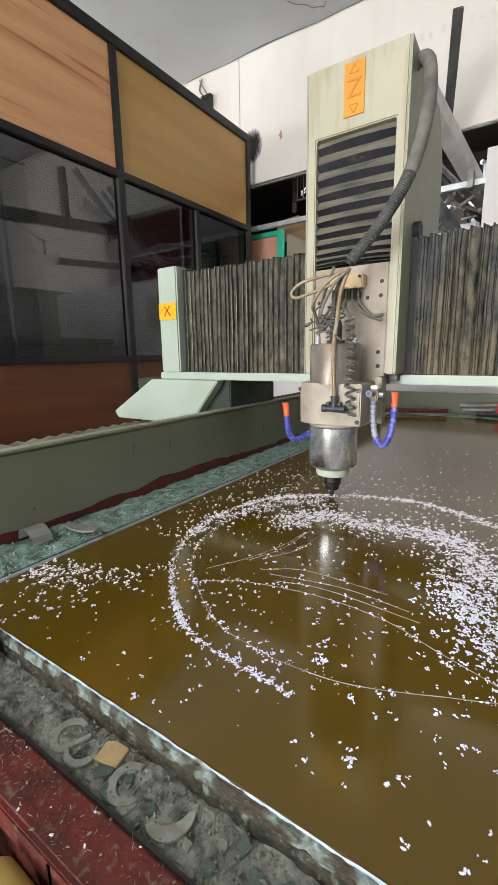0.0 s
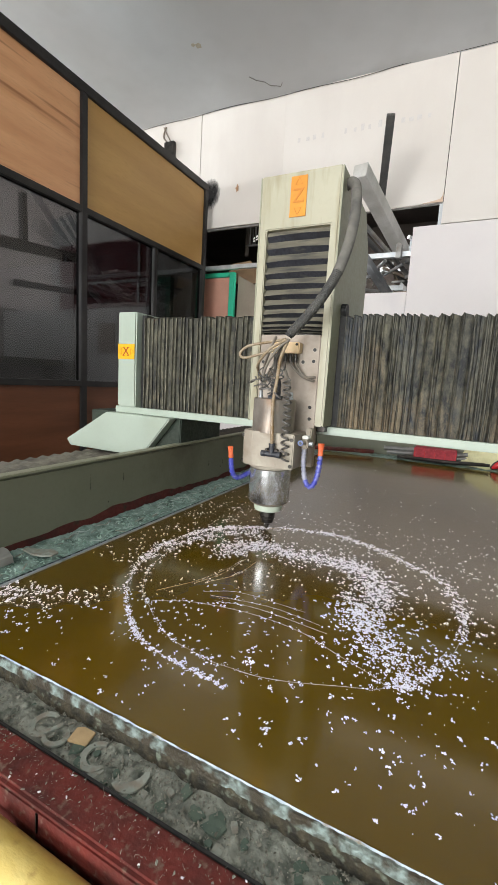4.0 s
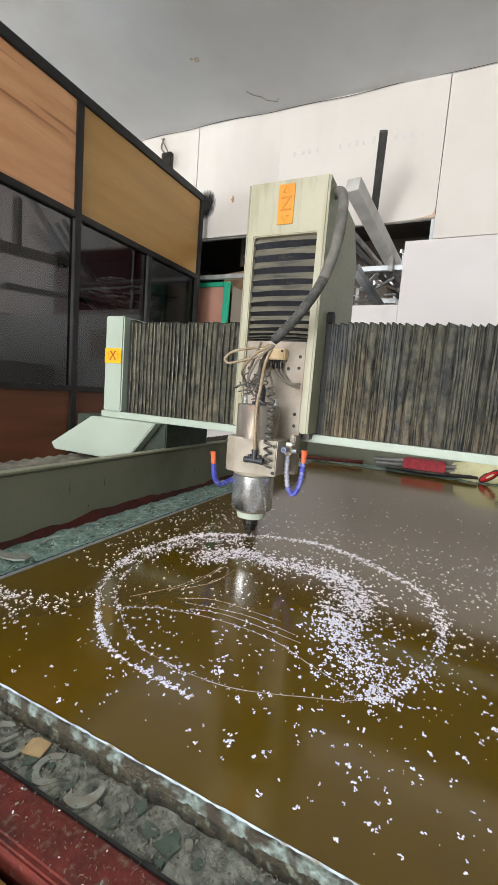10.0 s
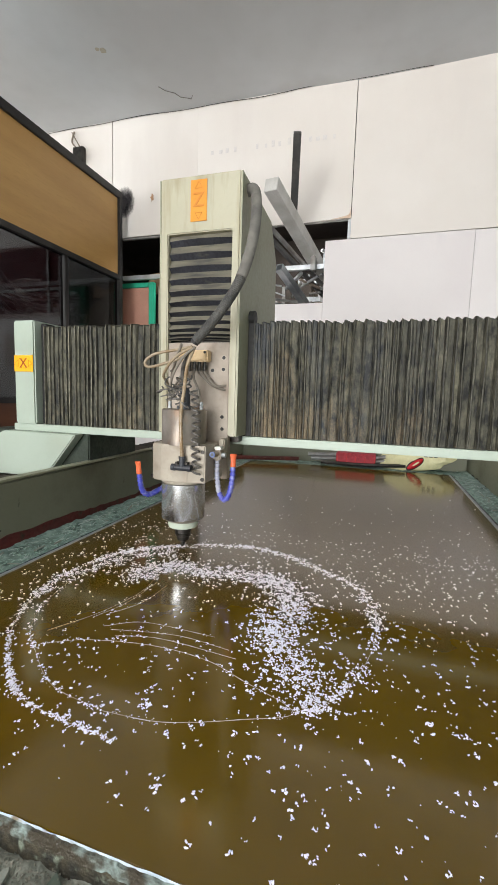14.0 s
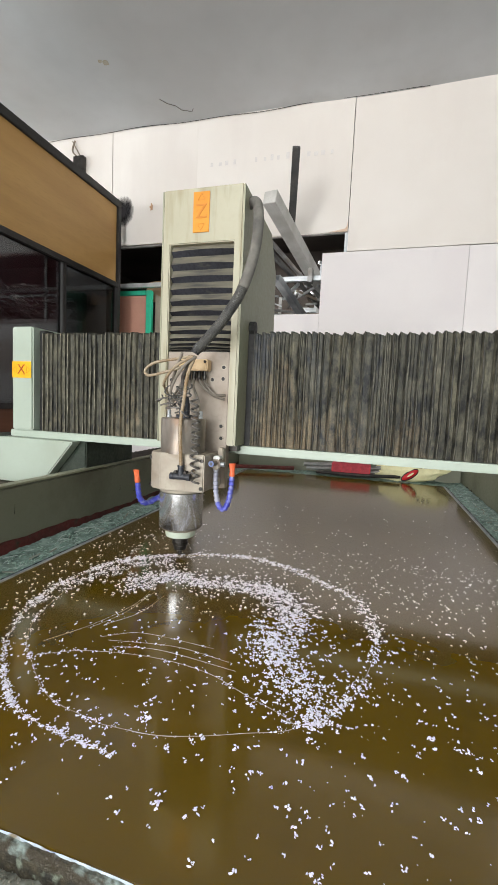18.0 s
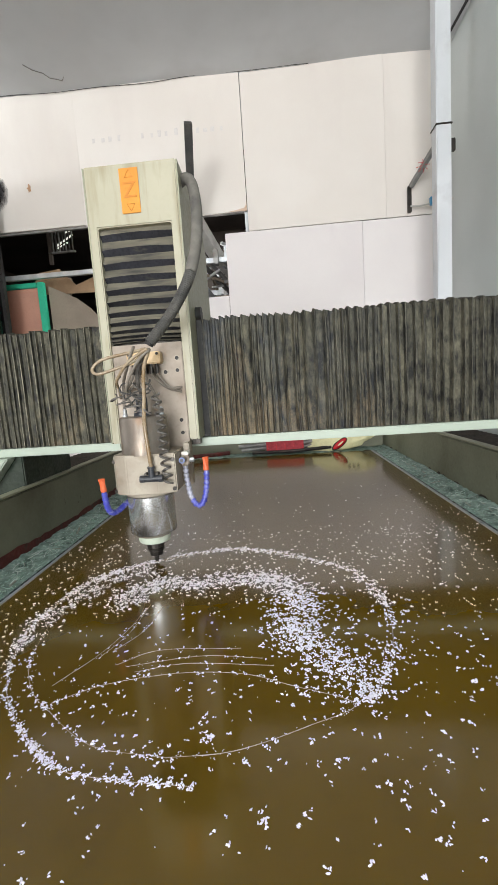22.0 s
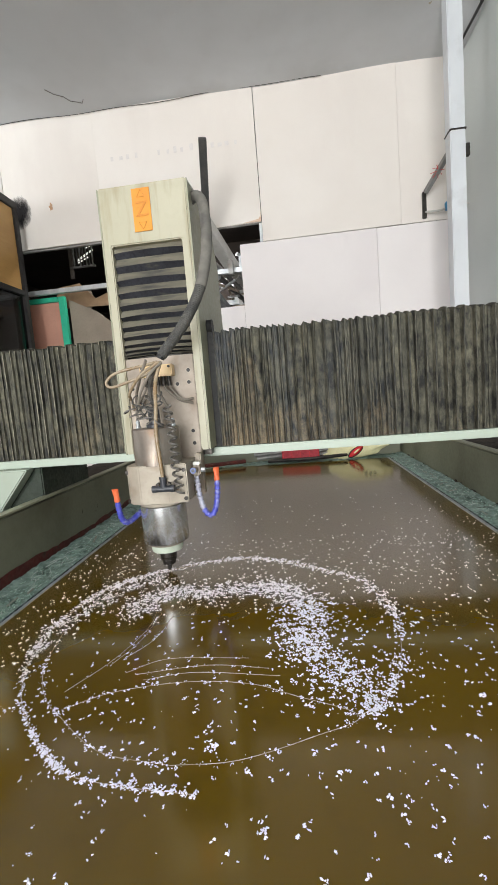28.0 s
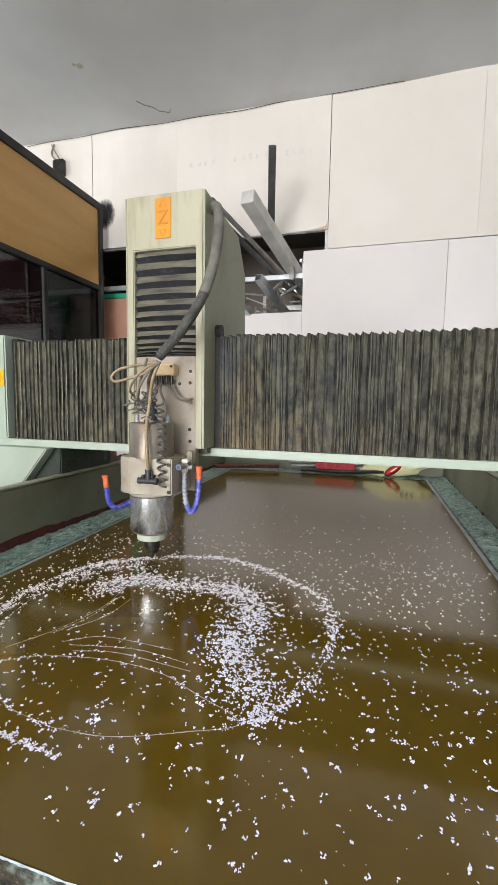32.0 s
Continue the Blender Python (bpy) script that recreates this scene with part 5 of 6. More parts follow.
lettering("letter", "Z", 0.058, pose(*hp(0.020, FY - 0.0036, 1.826), 90, 0, 0), SIGNINK, sign)
for s in (-1, 1):
    zc = 1.826 + s * 0.040
    part("arrow", outline([(HX + 0.020, zc + s * 0.013), (HX + 0.031, zc - s * 0.006), (HX + 0.009, zc - s * 0.006)], HY + FY - 0.0034), SIGNINK, sign)

# folded cover over the z slide: dusty upper faces, dark lower faces
bm, prev, z = bmesh.new(), None, 1.746
pitches = [0.038, 0.040, 0.037, 0.036, 0.034, 0.031, 0.030, 0.026, 0.021, 0.014, 0.010, 0.006]
k = 0
for pt in pitches:
    for dz, y in ((0.0, 0.060), (pt * 0.58, 0.045)):
        row = []
        for i in range(13):
            x = -0.084 + 0.208 * i / 12
            w = 0.0025 * noise.noise(Vector((x * 20, z * 9, k)))
            row.append(bm.verts.new(hp(x, y + w + 0.006, z - dz + 0.6 * w - (0.004 * (2 * i / 12 - 1) ** 2 if y < 0.05 else 0.0))))
        if prev:
            for a in range(12):
                f = bm.faces.new((prev[a], prev[a + 1], row[a + 1], row[a]))
                f.material_index = 0 if y > 0.05 else 1
        prev = row
        k += 1
    z -= pt
bmesh.ops.recalc_face_normals(bm, faces=bm.faces)
part("folded_cover", bm, [ZBELLOWS, DUSTY], head, "black folded cover with dusty ridges")

# spindle plate, manifold and bolt holes
plate = part("slide_plate", hbox(-0.085, 0.123, 0.052, 0.080, 1.00, 1.418, 0.002), PLATE, head, "stained beige steel plate")
for x, zz in ((0.106, 1.372), (0.105, 1.337), (0.070, 1.334), (-0.068, 1.330), (0.104, 1.193), (0.105, 1.156), (-0.064, 1.184), (-0.063, 1.146)):
    bm = tube([hp(x, 0.0525, zz), hp(x, 0.0505, zz)], 0.0055, 14)
    part("bolt", bm, BLACK, plate, "dark socket bolt")
    part("bolt_rim", tube([hp(x, 0.0525, zz), hp(x, 0.0512, zz)], 0.0080, 14), BLOCK, plate)
mani = part("manifold", hbox(-0.030, 0.066, 0.018, 0.051, 1.358, 1.392, 0.003), BRASS, head, "pale brass coolant manifold")
part("screw", tube([hp(-0.022, 0.0175, 1.385), hp(-0.022, 0.0145, 1.385)], 0.004, 10), DARKMETAL, mani)
part("screw", tube([hp(0.058, 0.0175, 1.385), hp(0.058, 0.0145, 1.385)], 0.004, 10), DARKMETAL, mani)
for x in (-0.018, 0.000, 0.017, 0.034, 0.051):
    part("fitting", lathe([(0.005, 1.330), (0.006, 1.336), (0.006, 1.348), (0.0045, 1.349), (0.0045, 1.358)], HX + x, HY + 0.034, 12), DARKMETAL, mani)
for x, ex, ez, rr in ((0.034, 0.112, 1.275, 0.004), (0.051, 0.114, 1.288, 0.004), (0.000, -0.062, 1.262, 0.004), (-0.018, -0.068, 1.272, 0.004)):
    part("tube", tube(smooth_line([hp(x, 0.034, 1.334), hp(x + (ex - x) * 0.12, 0.03, 1.318), hp(x + (ex - x) * 0.55, 0.034, 1.288), hp(ex, 0.05, ez)], 8), rr, 8), TUBEGREY, mani, smooth=True)
part("tube", tube(smooth_line([hp(0.017, 0.034, 1.334), hp(0.03, 0.0, 1.31), hp(0.052, -0.012, 1.27), hp(0.055, -0.015, 1.235)], 8), 0.0042, 8), TUBEGREY, mani, smooth=True)
part("tube", tube(smooth_line([hp(0.02, -0.06, 1.40), hp(-0.01, -0.04, 1.35), hp(-0.034, -0.018, 1.30), hp(-0.036, -0.02, 1.235)], 8), 0.0042, 8), TUBEGREY, mani, smooth=True)

# spindle: motor, clamp block, bright nose, ring, nut and cutter
CX, CY = HX + 0.018, HY - 0.032
spindle = part("spindle_motor", lathe([(0.065, 1.105), (0.065, 1.212), (0.0625, 1.2155), (0.0005, 1.2155)], CX, CY, 48), MOTOR, head, "heat-stained steel motor", True)
part("top_plug", lathe([(0.024, 1.2158), (0.024, 1.224), (0.016, 1.226), (0.016, 1.262), (0.012, 1.275), (0.0005, 1.275)], CX - 0.004, CY + 0.01, 20), FITTING, spindle, "grey connector plug", True)
for x in (-0.036, 0.066):
    part("nipple", lathe([(0.007, 1.2158), (0.007, 1.222), (0.005, 1.223), (0.006, 1.232), (0.004, 1.238)], HX + x, HY - 0.02, 10), STEEL, spindle)
clamp = part("clamp_block", prism([(HX - 0.064, HY - 0.070), (HX - 0.052, HY - 0.088), (HX - 0.02, HY - 0.098), (HX + 0.06, HY - 0.098), (HX + 0.098, HY - 0.088), (HX + 0.109, HY - 0.086), (HX + 0.109, HY - 0.012), (HX - 0.064, HY - 0.012)], "z", 1.011, 1.117, 0.003), BLOCK, head, "grey clamp block, front half")
part("clamp_rear", hbox(-0.064, 0.109, -0.0105, 0.0515, 1.008, 1.115, 0.003), BLOCK, clamp)
part("lower_collar", lathe([(0.060, 1.0), (0.0645, 1.003), (0.066, 1.0105)], CX, CY, 40), BLOCK, clamp, smooth=True)
for x, zz in ((-0.058, 1.10), (-0.058, 1.02), (0.102, 1.10), (0.102, 1.022)):
    part("bolt", tube([hp(x, -0.076 if x < 0 else -0.0865, zz), hp(x, -0.083 if x < 0 else -0.0895, zz)], 0.0055, 12), DARKMETAL, clamp)
nose = part("spindle_nose", lathe([(0.0625, 0.8935), (0.064, 0.8965), (0.064, 0.9995)], CX, CY, 48), CHROME, head, "bright polished spindle nose", True)
part("bevel", lathe([(0.0455, 0.883), (0.0565, 0.888), (0.0622, 0.8932)], CX, CY, 48), PLATE, nose, "tan stained bevel under the nose", True)
part("ring", lathe([(0.036, 0.862), (0.0425, 0.8645), (0.0445, 0.870), (0.0452, 0.8828)], CX, CY, 40), mat("pale_mint_seal", rgb(196, 206, 190), rgb(176, 186, 170), (0.4, 0.55), scale=20), nose, "pale mint seal ring", True)
part("collet_nut", lathe([(0.013, 0.819), (0.0185, 0.8215), (0.0195, 0.834), (0.0235, 0.836), (0.0238, 0.842), (0.0215, 0.843), (0.0215, 0.846), (0.0238, 0.847), (0.0238, 0.857), (0.02, 0.8595)], CX, CY, 18), DARKMETAL, nose, "black collet nut")
part("cutter", lathe([(0.004, 0.8005), (0.006, 0.804), (0.006, 0.8185)], CX, CY, 12), DARKMETAL, nose)
tee = part("tee_fitting", tube([hp(0.026, -0.112, 1.056), hp(0.074, -0.112, 1.056)], 0.0085, 12), FITTING, clamp, "dark push-in tee fitting", True)
part("stem", tube([hp(0.051, -0.112, 1.058), hp(0.051, -0.112, 1.082)], 0.0085, 12), FITTING, tee, smooth=True)
part("collar", tube([hp(0.020, -0.112, 1.056), hp(0.030, -0.112, 1.056)], 0.0098, 12), FITTING, tee, smooth=True)
part("collar", tube([hp(0.070, -0.112, 1.056), hp(0.080, -0.112, 1.056)], 0.0098, 12), FITTING, tee, smooth=True)
part("base", hbox(0.042, 0.060, -0.106, -0.095, 1.046, 1.066, 0.002), FITTING, tee)
part("release_collar", tube([hp(0.051, -0.112, 1.0825), hp(0.051, -0.112, 1.088)], 0.0098, 12), FITTING, tee, smooth=True)
for x in (0.036, 0.066):
    part("plug", tube([hp(x, -0.104, 1.069), hp(x, -0.118, 1.069)], 0.0042, 10), DARKMETAL, tee)

# hoses and cables
conduit = [hp(0.135, 0.10, 1.852), hp(0.165, 0.092, 1.866), hp(0.188, 0.065, 1.835), hp(0.200, 0.03, 1.75), hp(0.196, 0.0, 1.66), hp(0.176, -0.03, 1.57), hp(0.136, -0.055, 1.49), hp(0.094, -0.068, 1.435), hp(0.068, -0.074, 1.405)]
line = resample(smooth_line(conduit, 14), 0.0026)
k = int(len(line) * 0.62)
part("conduit", tube(line[:k + 1], 0.0152, 14, ripple=0.018), mat("dusty_conduit", rgb(118, 115, 108), rgb(92, 90, 86), (0.6, 0.8), scale=16, bump=0.3, dirt=rgb(72, 71, 69), dirt_at=(0.52, 0.7), dirt_scale=20), head, "dusty grey cable conduit", True)
part("conduit_end", tube(line[k:], 0.0138, 14, ripple=0.085), CONDUIT, head, "ribbed dark grey conduit end", True)
part("conduit_mouth", tube([hp(0.0695, -0.0735, 1.408), hp(0.064, -0.0745, 1.398)], 0.0120, 14), BLACK, head)
M = (0.060, -0.06, 1.392)
part("water_tube", tube(smooth_line([hp(*M), hp(0.046, -0.075, 1.34), hp(0.044, -0.09, 1.27), hp(0.044, -0.108, 1.20), hp(0.050, -0.114, 1.12), hp(0.051, -0.112, 1.085)], 8), 0.0052, 10), TUBE, head, "yellowed clear water tube", True)
part("water_tube", tube(smooth_line([hp(0.052, -0.055, 1.392), hp(0.02, -0.05, 1.365), hp(-0.04, -0.055, 1.345), hp(-0.085, -0.06, 1.335), hp(-0.098, -0.058, 1.350), hp(-0.07, -0.055, 1.372), hp(0.0, -0.05, 1.385), hp(0.05, -0.058, 1.392)], 8), 0.0042, 10), TUBE, head, "yellowed clear water tube, looped", True)
part("signal_cable", tube(smooth_line([hp(0.055, -0.066, 1.39), hp(0.025, -0.058, 1.34), hp(0.016, -0.04, 1.30), hp(0.018, -0.022, 1.268)], 8), 0.0052, 10), SPIRAL, head, "grey spindle cable", True)
part("signal_cable", tube(smooth_line([hp(0.064, -0.066, 1.39), hp(0.034, -0.08, 1.36), hp(0.0, -0.075, 1.31), hp(-0.012, -0.06, 1.27), hp(0.004, -0.045, 1.24)], 8), 0.004, 8), TUBEGREY, head, smooth=True)
part("signal_cable", tube(smooth_line([hp(0.058, -0.07, 1.39), hp(0.012, -0.085, 1.36), hp(-0.03, -0.07, 1.315), hp(-0.045, -0.02, 1.29), hp(-0.066, 0.04, 1.268)], 8), 0.004, 8), TUBE, head, smooth=True)
# coiled cable down the side of the motor, and loose coils above
pts = []
for i in range(150):
    t = i / 149
    zz = 1.275 - 0.235 * t
    a = t * 2 * math.pi * 11
    cx = 0.074 + 0.012 * math.sin(t * 3) + (0.016 * max(0, (t - 0.7) / 0.3))
    pts.append(hp(cx + 0.0105 * math.cos(a), -0.092 - 0.012 * t + 0.0105 * math.sin(a), zz))
part("coiled_cable", tube(pts, 0.0032, 7), SPIRAL, head, "grey coiled cable", True)
def loose_spring(a, b, turns, r, seed, wire, material):
    """A slack, tangled length of coiled wire between two points."""
    a, b, pts, n = Vector(a), Vector(b), [], int(turns * 16)
    for i in range(n + 1):
        t = i / n
        w = Vector((noise.noise(Vector((t * 5, seed, 0))), noise.noise(Vector((t * 5, seed, 7))), noise.noise(Vector((t * 5, seed, 13)))))
        ang, rr = 2 * math.pi * turns * t, r * (0.75 + 0.6 * abs(noise.noise(Vector((t * 7, seed, 3)))))
        pts.append(tuple(a.lerp(b, t) + w * 0.020 + Vector((rr * math.cos(ang), 0.8 * rr * math.sin(ang), 0.5 * rr * math.sin(ang + seed)))))
    part("loose_coil", tube(pts, wire, 6), material, head, smooth=True)


loose_spring(hp(-0.052, -0.06, 1.275), hp(0.020, -0.085, 1.235), 3.4, 0.014, 2.0, 0.0022, SPIRAL)
loose_spring(hp(0.012, -0.07, 1.305), hp(0.046, -0.090, 1.225), 5.2, 0.013, 5.0, 0.0022, SPIRAL)
loose_spring(hp(0.050, -0.075, 1.31), hp(0.030, -0.085, 1.245), 4.3, 0.012, 9.0, 0.0022, CONDUIT)
loose_spring(hp(-0.02, -0.07, 1.30), hp(0.010, -0.075, 1.25), 2.6, 0.012, 14.0, 0.0020, CONDUIT)


def segmented(pts, gap, nozzle_dir, blue_from=0.0, name="coolant_hose"):
    """A ball-jointed coolant hose: flared segments along a line, with an orange nozzle."""
    line = resample(smooth_line(pts, 12), gap)
    holder = None
    for i in range(len(line) - 1):
        a, b = line[i], line[i + 1]
        d = (b - a).normalized()
        bm = lathe([(0.0052, -0.001), (0.0086, 0.0008), (0.0084, 0.0032), (0.0056, 0.0108), (0.0046, gap + 0.002)], 0, 0, 12)
        bmesh.ops.transform(bm, matrix=Matrix.Translation(a) @ d.to_track_quat("Z", "Y").to_matrix().to_4x4(), verts=bm.verts)
        material = BLUE if i / len(line) >= blue_from else PALEBLUE
        if holder is None:
            holder = part(name, bm, material, head, "blue ball-jointed coolant hose", True)
        else:
            part("segment", bm, material, holder, smooth=True)
    end = line[-1]
    bm = lathe([(0.0064, 0.0), (0.0080, 0.001), (0.0080, 0.006), (0.0070, 0.012), (0.0084, 0.022), (0.0100, 0.036)], 0, 0, 12)
    for v in bm.verts:
        if v.co.z > 0.02:
            v.co.y *= 0.40
            v.co.x *= 0.95
    bmesh.ops.transform(bm, matrix=Matrix.Translation(end) @ Vector(nozzle_dir).to_track_quat("Z", "Y").to_matrix().to_4x4(), verts=bm.verts)
    part("nozzle", bm, ORANGE, holder, "orange flat nozzle", True)


segmented([hp(-0.040, 0.02, 0.988), hp(-0.056, -0.03, 0.972), hp(-0.070, -0.082, 0.962), hp(-0.075, -0.113, 0.985), hp(-0.073, -0.130, 1.040)], 0.0125, (0.0, -0.25, 1), 0.12)
segmented([hp(0.120, -0.02, 1.072), hp(0.124, -0.030, 1.030), hp(0.136, -0.045, 0.985), hp(0.155, -0.057, 0.963), hp(0.173, -0.064, 0.978), hp(0.184, -0.068, 1.022), hp(0.187, -0.070, 1.070)], 0.0125, (0.02, -0.03, 1), 0.36)
valve = part("valve", hbox(0.1105, 0.134, -0.032, 0.0, 1.072, 1.100, 0.003), PLATE, head, "small grey hose valve")
part("nut", tube([hp(0.134, -0.02, 1.086), hp(0.146, -0.02, 1.086)], 0.007, 8), STEEL, valve)
part("port", tube([hp(0.122, -0.032, 1.090), hp(0.122, -0.062, 1.092)], 0.0075, 12), PLATE, valve)
part("blue_ring", tube([hp(0.122, -0.0625, 1.092), hp(0.122, -0.067, 1.092)], 0.0085, 14), mat("dusty_blue_ring", rgb(92, 108, 158), rgb(112, 124, 164), (0.4, 0.55), scale=60), valve)
part("bore", tube([hp(0.122, -0.0672, 1.092), hp(0.122, -0.0678, 1.092)], 0.0048, 12), FITTING, valve)
part("cap", hbox(0.113, 0.133, -0.030, -0.004, 1.1005, 1.110, 0.002), WHITE_PLASTIC, valve)
part("elbow", tube(smooth_line([hp(0.122, -0.03, 1.09), hp(0.121, -0.026, 1.078), hp(0.120, -0.02, 1.070)], 5), 0.0075, 10), BLOCK, valve, smooth=True)
part("lug", hbox(0.1105, 0.128, 0.012, 0.04, 1.085, 1.13, 0.003), BLOCK, valve)

# ---- chips and cut lines on the sheet ----
OUTER = [(0.56, 0.12), (0.45, 0.13), (0.37, 0.15), (0.28, 0.22), (0.21, 0.30), (0.16, 0.41), (0.15, 0.54), (0.18, 0.68), (0.27, 0.77), (0.38, 0.83),
         (0.51, 0.87), (0.65, 0.84), (0.76, 0.77), (0.85, 0.70), (0.89, 0.58), (0.89, 0.47), (0.86, 0.35), (0.82, 0.28), (0.78, 0.25)]
INNER = [(0.52, 0.16), (0.41, 0.18), (0.32, 0.24), (0.26, 0.29), (0.21, 0.37), (0.18, 0.49)]
LENS = [(0.31, 0.26), (0.38, 0.30), (0.50, 0.325), (0.61, 0.32), (0.69, 0.29), (0.78, 0.25), (0.71, 0.21), (0.61, 0.17), (0.52, 0.16)]
ARCS = [[(0.42, 0.33), (0.51, 0.35), (0.66, 0.34)], [(0.38, 0.35), (0.45, 0.39), (0.60, 0.39)], [(0.29, 0.30), (0.34, 0.39), (0.37, 0.5), (0.36, 0.6)],
        [(0.36, 0.39), (0.40, 0.46), (0.41, 0.55)], [(0.34, 0.37), (0.37, 0.45), (0.38, 0.56)], [(0.40, 0.345), (0.53, 0.37), (0.64, 0.36)]]
CRESCENT = [(0.30, 0.57), (0.37, 0.66), (0.48, 0.66), (0.60, 0.68), (0.68, 0.64), (0.72, 0.54), (0.70, 0.44), (0.75, 0.36), (0.80, 0.29)]


cr = np.random.default_rng(11)
spots = []


def scatter(pts, count, spread, lo, hi, a=0.0, b=1.0):
    line = smooth_line([(x, y, 0) for x, y in pts], 12)
    for t in cr.uniform(a, b, count):
        p = line[min(len(line) - 1, int(t * (len(line) - 1)))]
        if cr.random() > 0.72 + 1.1 * noise.noise(Vector((p.x * 42, p.y * 42, count * 0.37))):
            continue
        spots.append((p.x + cr.normal(0, spread), p.y + cr.normal(0, spread), cr.uniform(lo, hi)))


scatter(OUTER, 230, 0.0026, 0.0014, 0.0032, 0.0, 0.16)
scatter(OUTER, 60, 0.008, 0.0012, 0.0028, 0.0, 0.16)
scatter(OUTER, 230, 0.0034, 0.0013, 0.0030, 0.12, 0.30)
scatter(OUTER, 50, 0.010, 0.0012, 0.0028, 0.12, 0.30)
scatter(OUTER, 520, 0.0100, 0.0018, 0.0042, 0.28, 0.46)
scatter(OUTER, 420, 0.0085, 0.0018, 0.0042, 0.42, 0.62)
scatter(OUTER, 420, 0.0075, 0.0016, 0.0038, 0.58, 1.0)
scatter(OUTER, 300, 0.0085, 0.0016, 0.0036, 0.50, 0.84)
scatter(OUTER, 260, 0.022, 0.0014, 0.0036, 0.58, 1.0)
scatter(INNER, 190, 0.0035, 0.0012, 0.0030)
scatter([(0.18, 0.49), (0.19, 0.58), (0.215, 0.65), (0.26, 0.71), (0.32, 0.755)], 260, 0.009, 0.0014, 0.0034)
scatter(LENS, 130, 0.004, 0.0012, 0.0028, 0.0, 0.62)
scatter(LENS, 50, 0.003, 0.001, 0.002, 0.6, 1.0)
for arc in ARCS:
    scatter(arc, 34, 0.003, 0.001, 0.0022)
scatter(CRESCENT, 1100, 0.023, 0.0016, 0.0042)
scatter(CRESCENT, 1000, 0.026, 0.0016, 0.0040, 0.0, 0.5)
scatter(CRESCENT, 850, 0.032, 0.0016, 0.0044, 0.45, 1.0)
scatter(CRESCENT, 480, 0.06, 0.0014, 0.0038, 0.2, 1.0)
scatter([(0.02, 0.12), (0.08, 0.15), (0.15, 0.18), (0.2, 0.22)], 260, 0.022, 0.0018, 0.0042)
scatter([(0.10, 0.06), (0.18, 0.10)], 80, 0.035, 0.0016, 0.0036)
for _ in range(1000):
    spots.append((cr.uniform(0.1, 1.29) ** 0.8, cr.uniform(0.02, 1.05), cr.uniform(0.0012, 0.0032)))
scatter([(0.19, 0.60), (0.26, 0.69), (0.36, 0.74)], 170, 0.020, 0.0014, 0.0034)
for _ in range(230):
    spots.append((cr.uniform(0.03, 0.22), cr.uniform(0.35, 0.95), cr.uniform(0.0014, 0.0036)))
for _ in range(260):
    spots.append((cr.uniform(0.86, 1.28), cr.uniform(0.25, 1.0), cr.uniform(0.0014, 0.0030)))
for _ in range(620):
    spots.append((cr.uniform(0.02, 1.3), abs(cr.normal(0, 0.45)) + 0.75, cr.uniform(0.0012, 0.0026)))
for _ in range(110):
    x, y = cr.uniform(0.4, 1.25), cr.uniform(0.01, 0.3)
    for _ in range(cr.integers(1, 3)):
        spots.append((x + cr.normal(0, 0.005), y + cr.normal(0, 0.004), cr.uniform(0.0017, 0.0040)))


ring = [(math.cos(k * 1.0472), math.sin(k * 1.0472)) for k in range(6)]
LUMP = np.array([(x, y, 0.12) for x, y in ring] + [(0.62 * x, 0.62 * y, 0.8) for x, y in ring] + [(0, 0, 1.0)], float)
tri = np.array([q for k in range(6) for q in ((k, (k + 1) % 6, 6 + k), ((k + 1) % 6, 6 + (k + 1) % 6, 6 + k), (6 + k, 6 + (k + 1) % 6, 12))])


def crumbs(name, places, shape, material, label, category, clump=True):
    """Ragged little lumps at (x, y, z, radius), joined into one loose mass."""
    vs, fs = [], []
    for x, y, z, r in places:
        for _ in range(1 if r < 0.0018 or not clump else cr.integers(2, 6)):
            a = cr.uniform(0, 6.28)
            rot = np.array([(math.cos(a), -math.sin(a), 0), (math.sin(a), math.cos(a), 0), (0, 0, 1)])
            v = LUMP * cr.uniform(0.5, 1.35, (13, 1)) * np.array(shape) * r * (0.53 if clump else 0.72)
            v[:6, 2] = 0.0
            if not clump:
                v[:, 2] += v[:, 0] * cr.normal(0, 0.5) + v[:, 1] * cr.normal(0, 0.4)
            v = v @ rot.T + np.array((x + cr.normal(0, r * 0.62), y + cr.normal(0, r * 0.62), z + (abs(cr.normal(0, r * 0.3)) if clump else 0.0)))
            fs.extend((tri + 13 * len(vs)).tolist())
            vs.append(v)
    me = bpy.data.meshes.new(name)
    me.from_pydata(np.concatenate(vs).tolist(), [], fs)
    me.materials.append(material)
    return tagged(new(name, me), label, category, kind="stuff")


crumbs("plastic_chips", [(x, y, SHEET + 0.0007, r) for x, y, r in spots if 0.004 < x < 1.316 and 0.004 < y < 2.5], (1.25, 0.7, 0.75), CHIP,
       "pale lavender cutting chips strewn over the wet sheet", "chips")


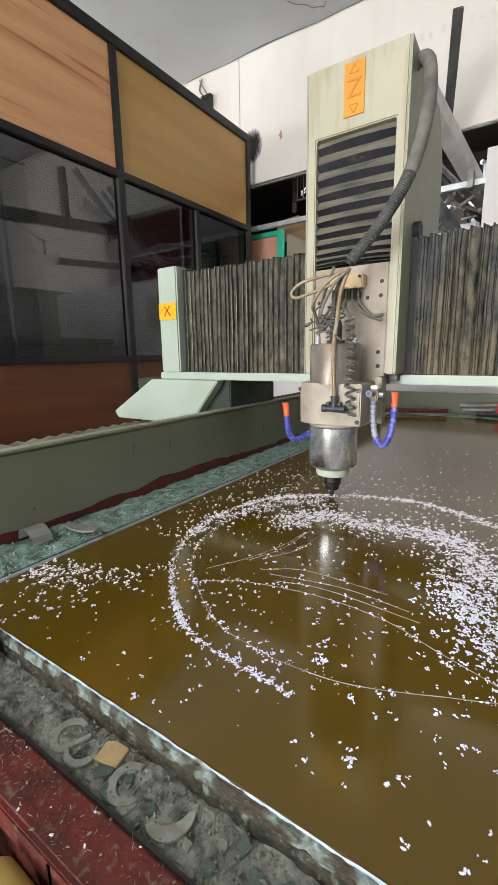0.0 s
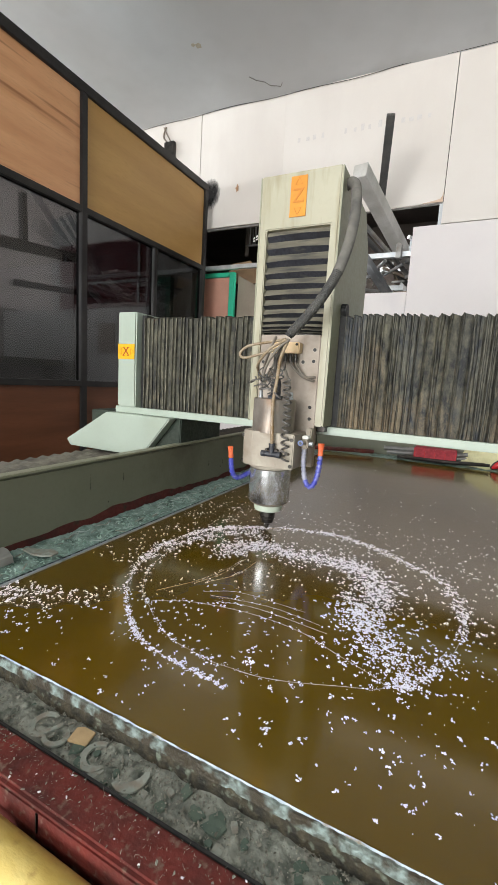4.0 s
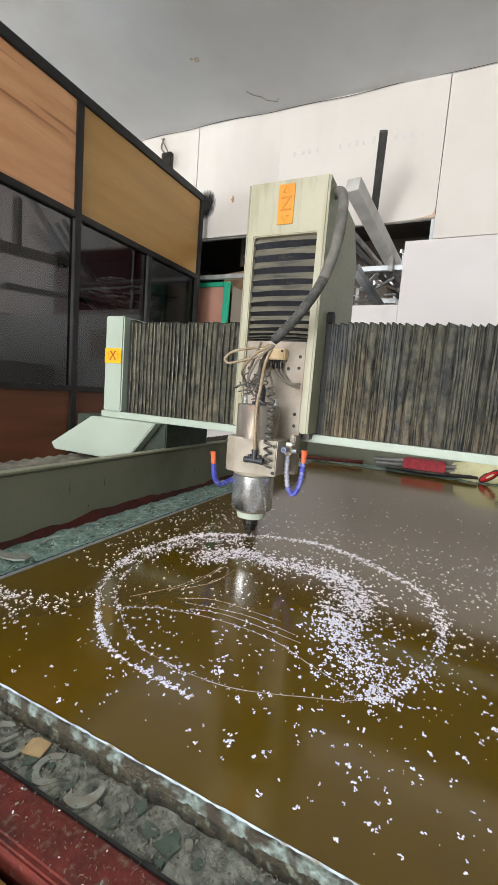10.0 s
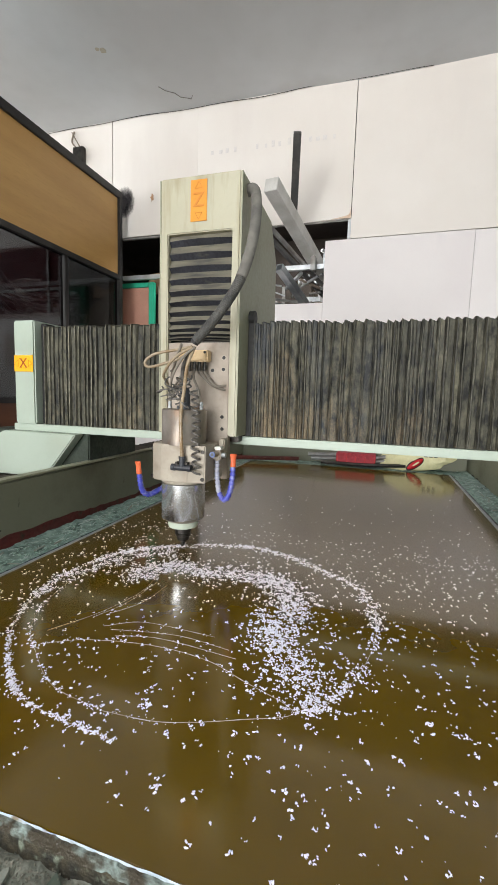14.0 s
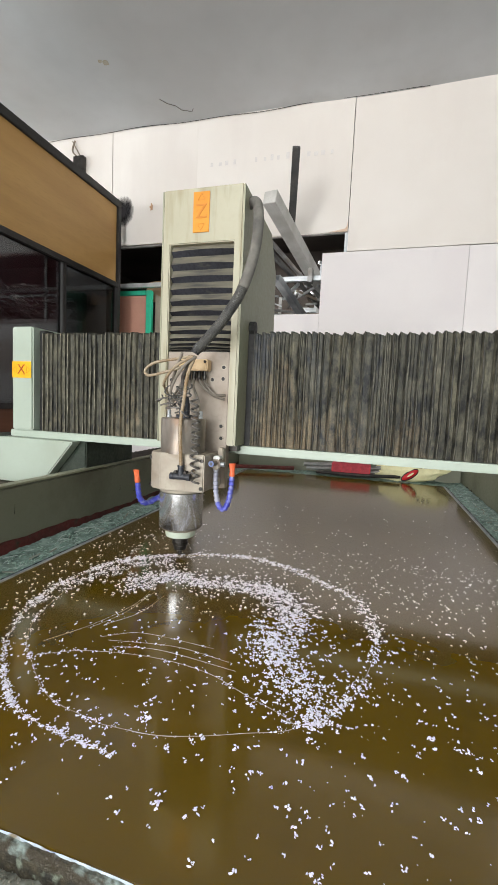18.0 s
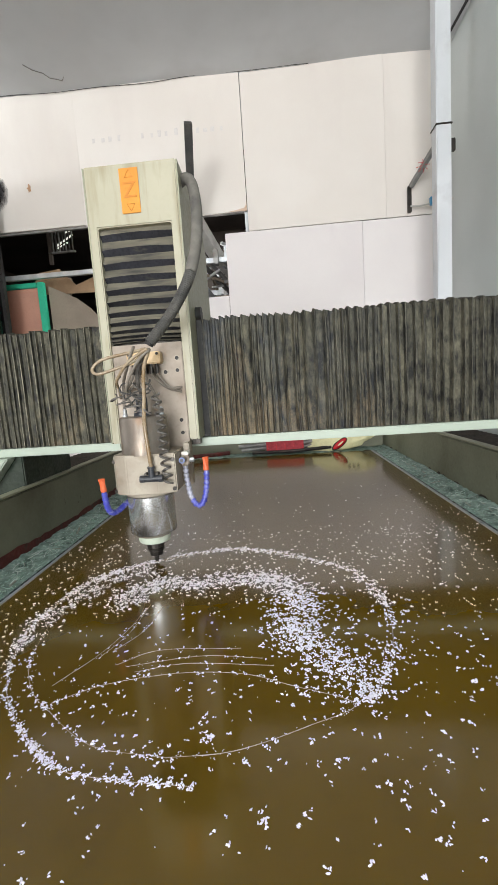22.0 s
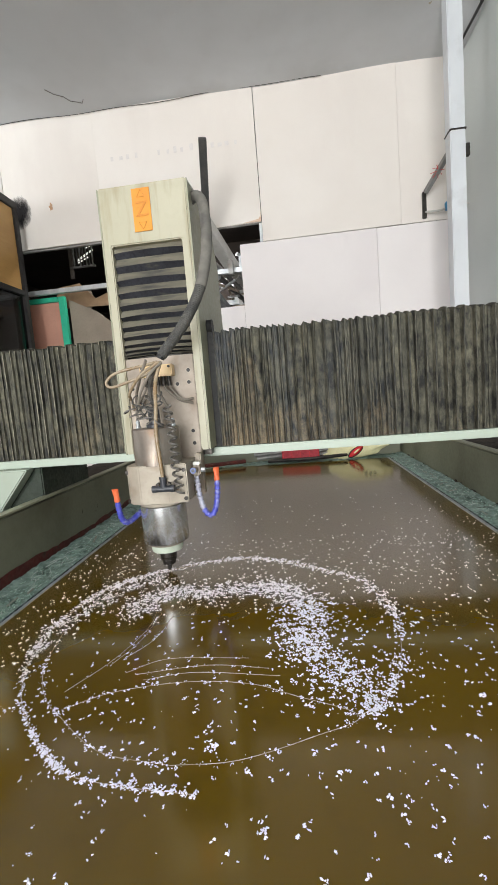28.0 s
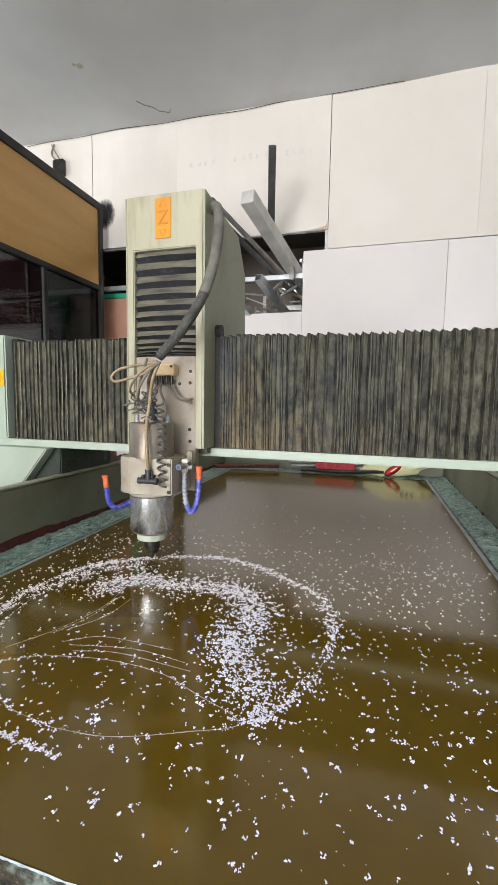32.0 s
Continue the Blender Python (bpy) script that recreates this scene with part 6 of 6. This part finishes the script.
def island_tones(m, tones):
    """Gives each lump of a loose mass a tone of its own."""
    n, l = m.node_tree.nodes, m.node_tree.links
    b = n["Principled BSDF"]
    src = b.inputs["Base Color"].links[0].from_socket
    g, r, x = n.new("ShaderNodeNewGeometry"), n.new("ShaderNodeValToRGB"), n.new("ShaderNodeMix")
    for k, (at, c) in enumerate(tones):
        e = r.color_ramp.elements[k] if k < 2 else r.color_ramp.elements.new(at)
        e.position, e.color = at, c
    x.data_type, x.blend_type = "RGBA", "MULTIPLY"
    x.inputs[0].default_value = 1.0
    l.new(g.outputs["Random Per Island"], r.inputs[0])
    l.new(src, x.inputs[6])
    l.new(r.outputs[0], x.inputs[7])
    l.new(x.outputs[2], b.inputs["Base Color"])
    return m


GLASSCRUMB = island_tones(mat("glass_crumbs", rgb(190, 212, 203), rgb(150, 178, 168), (0.25, 0.5), scale=40, bump=0.3),
                          ((0.0, (0.36, 0.44, 0.40, 1)), (1.0, (1.08, 1.08, 1.08, 1)), (0.5, (0.68, 0.75, 0.72, 1)), (0.85, (0.92, 0.95, 0.93, 1))))
SILTCRUMB = island_tones(mat("silt_crumbs", rgb(168, 166, 155), rgb(128, 127, 117), (0.5, 0.8), scale=60, bump=0.3),
                         ((0.0, (0.36, 0.37, 0.34, 1)), (1.0, (1.0, 1.0, 1.0, 1)), (0.3, (0.62, 0.62, 0.6, 1)), (0.75, (0.82, 0.8, 0.77, 1))))
side = []
for _ in range(9000):
    u, y = cr.uniform(0, 1), cr.uniform(-0.04, 2.0) if cr.random() < 0.8 else cr.uniform(1.9, 2.68)
    left = cr.random() < 0.6
    x = -0.114 + 0.108 * u if left else 1.326 + 0.108 * u
    side.append((x, y, SHEET + 0.002 + (0.006 * (1 - 2 * u) if left else -0.006 * (1 - 2 * u)) + 0.005 * noise.noise(Vector((x * 18, y * 18, 1))), cr.uniform(0.002, 0.0062)))
crumbs("glass_crumbs", side, (1.35, 0.6, 0.4), GLASSCRUMB, "broken grey-green glass crumbs along the bed walls", "debris", False)
ledge = [(cr.uniform(-0.1, 1.44), cr.uniform(-0.066, -0.008), SHEET - 0.035 + cr.normal(0, 0.0015), abs(cr.normal(0, 0.0011)) + 0.0006) for _ in range(5200)]
ledge += [(cr.uniform(-0.1, 1.44), -0.0085 - abs(cr.normal(0, 0.006)), SHEET - 0.036 + abs(cr.normal(0, 0.0014)), cr.uniform(0.001, 0.0026)) for _ in range(1100)]
ledge += [(cr.uniform(0.05, 0.95), cr.uniform(-0.225, -0.125), 0.691 + cr.normal(0, 0.003), abs(cr.normal(0, 0.0014)) + 0.0006) for _ in range(2200)]
crumbs("silt_crumbs", ledge, (1.3, 0.8, 0.6), SILTCRUMB, "grey silt crumbs and splinters on the ledge before the sheet", "debris", False)
dusty = [(cr.uniform(0.0, 1.1), cr.uniform(-0.12, -0.072), 0.7762, abs(cr.normal(0, 0.0007)) + 0.0004) for _ in range(1000)]
dusty += [(cr.normal(0.24, 0.07), cr.uniform(-0.12, -0.074), 0.7762, abs(cr.normal(0, 0.0012)) + 0.0006) for _ in range(420)]
crumbs("beam_swarf", dusty, (2.6, 0.35, 0.3), SILTCRUMB, "fine pale swarf dust on the red beam", "debris", False)


def groove(pts, w):
    line = smooth_line([(x, y, 0) for x, y in pts], 10)
    bm, prev = bmesh.new(), None
    for i, p in enumerate(line):
        d = (line[min(i + 1, len(line) - 1)] - line[max(i - 1, 0)]).normalized()
        s = Vector((-d.y, d.x, 0)) * w * (0.6 + 0.5 * noise.noise(Vector((i * 0.6, pts[0][0] * 9, 0))))
        row = [bm.verts.new((q.x, q.y, SHEET + h)) for q, h in ((p - s, 0.0006), (p, 0.0014), (p + s, 0.0006))]
        if prev:
            for k in range(2):
                bm.faces.new((prev[k], row[k], row[k + 1], prev[k + 1]))
        prev = row
    return part("cut_line", bm, CUTLINE, sheet, "fine pale cut line")


CUTLINE = mat("pale_cut_line", rgb(190, 178, 160), rgb(140, 118, 84), (0.5, 0.7), scale=60, bump=0)
groove(OUTER, 0.0008)
groove(INNER, 0.0007)
groove(LENS, 0.0008)
for arc in ARCS:
    groove(arc, 0.0007)
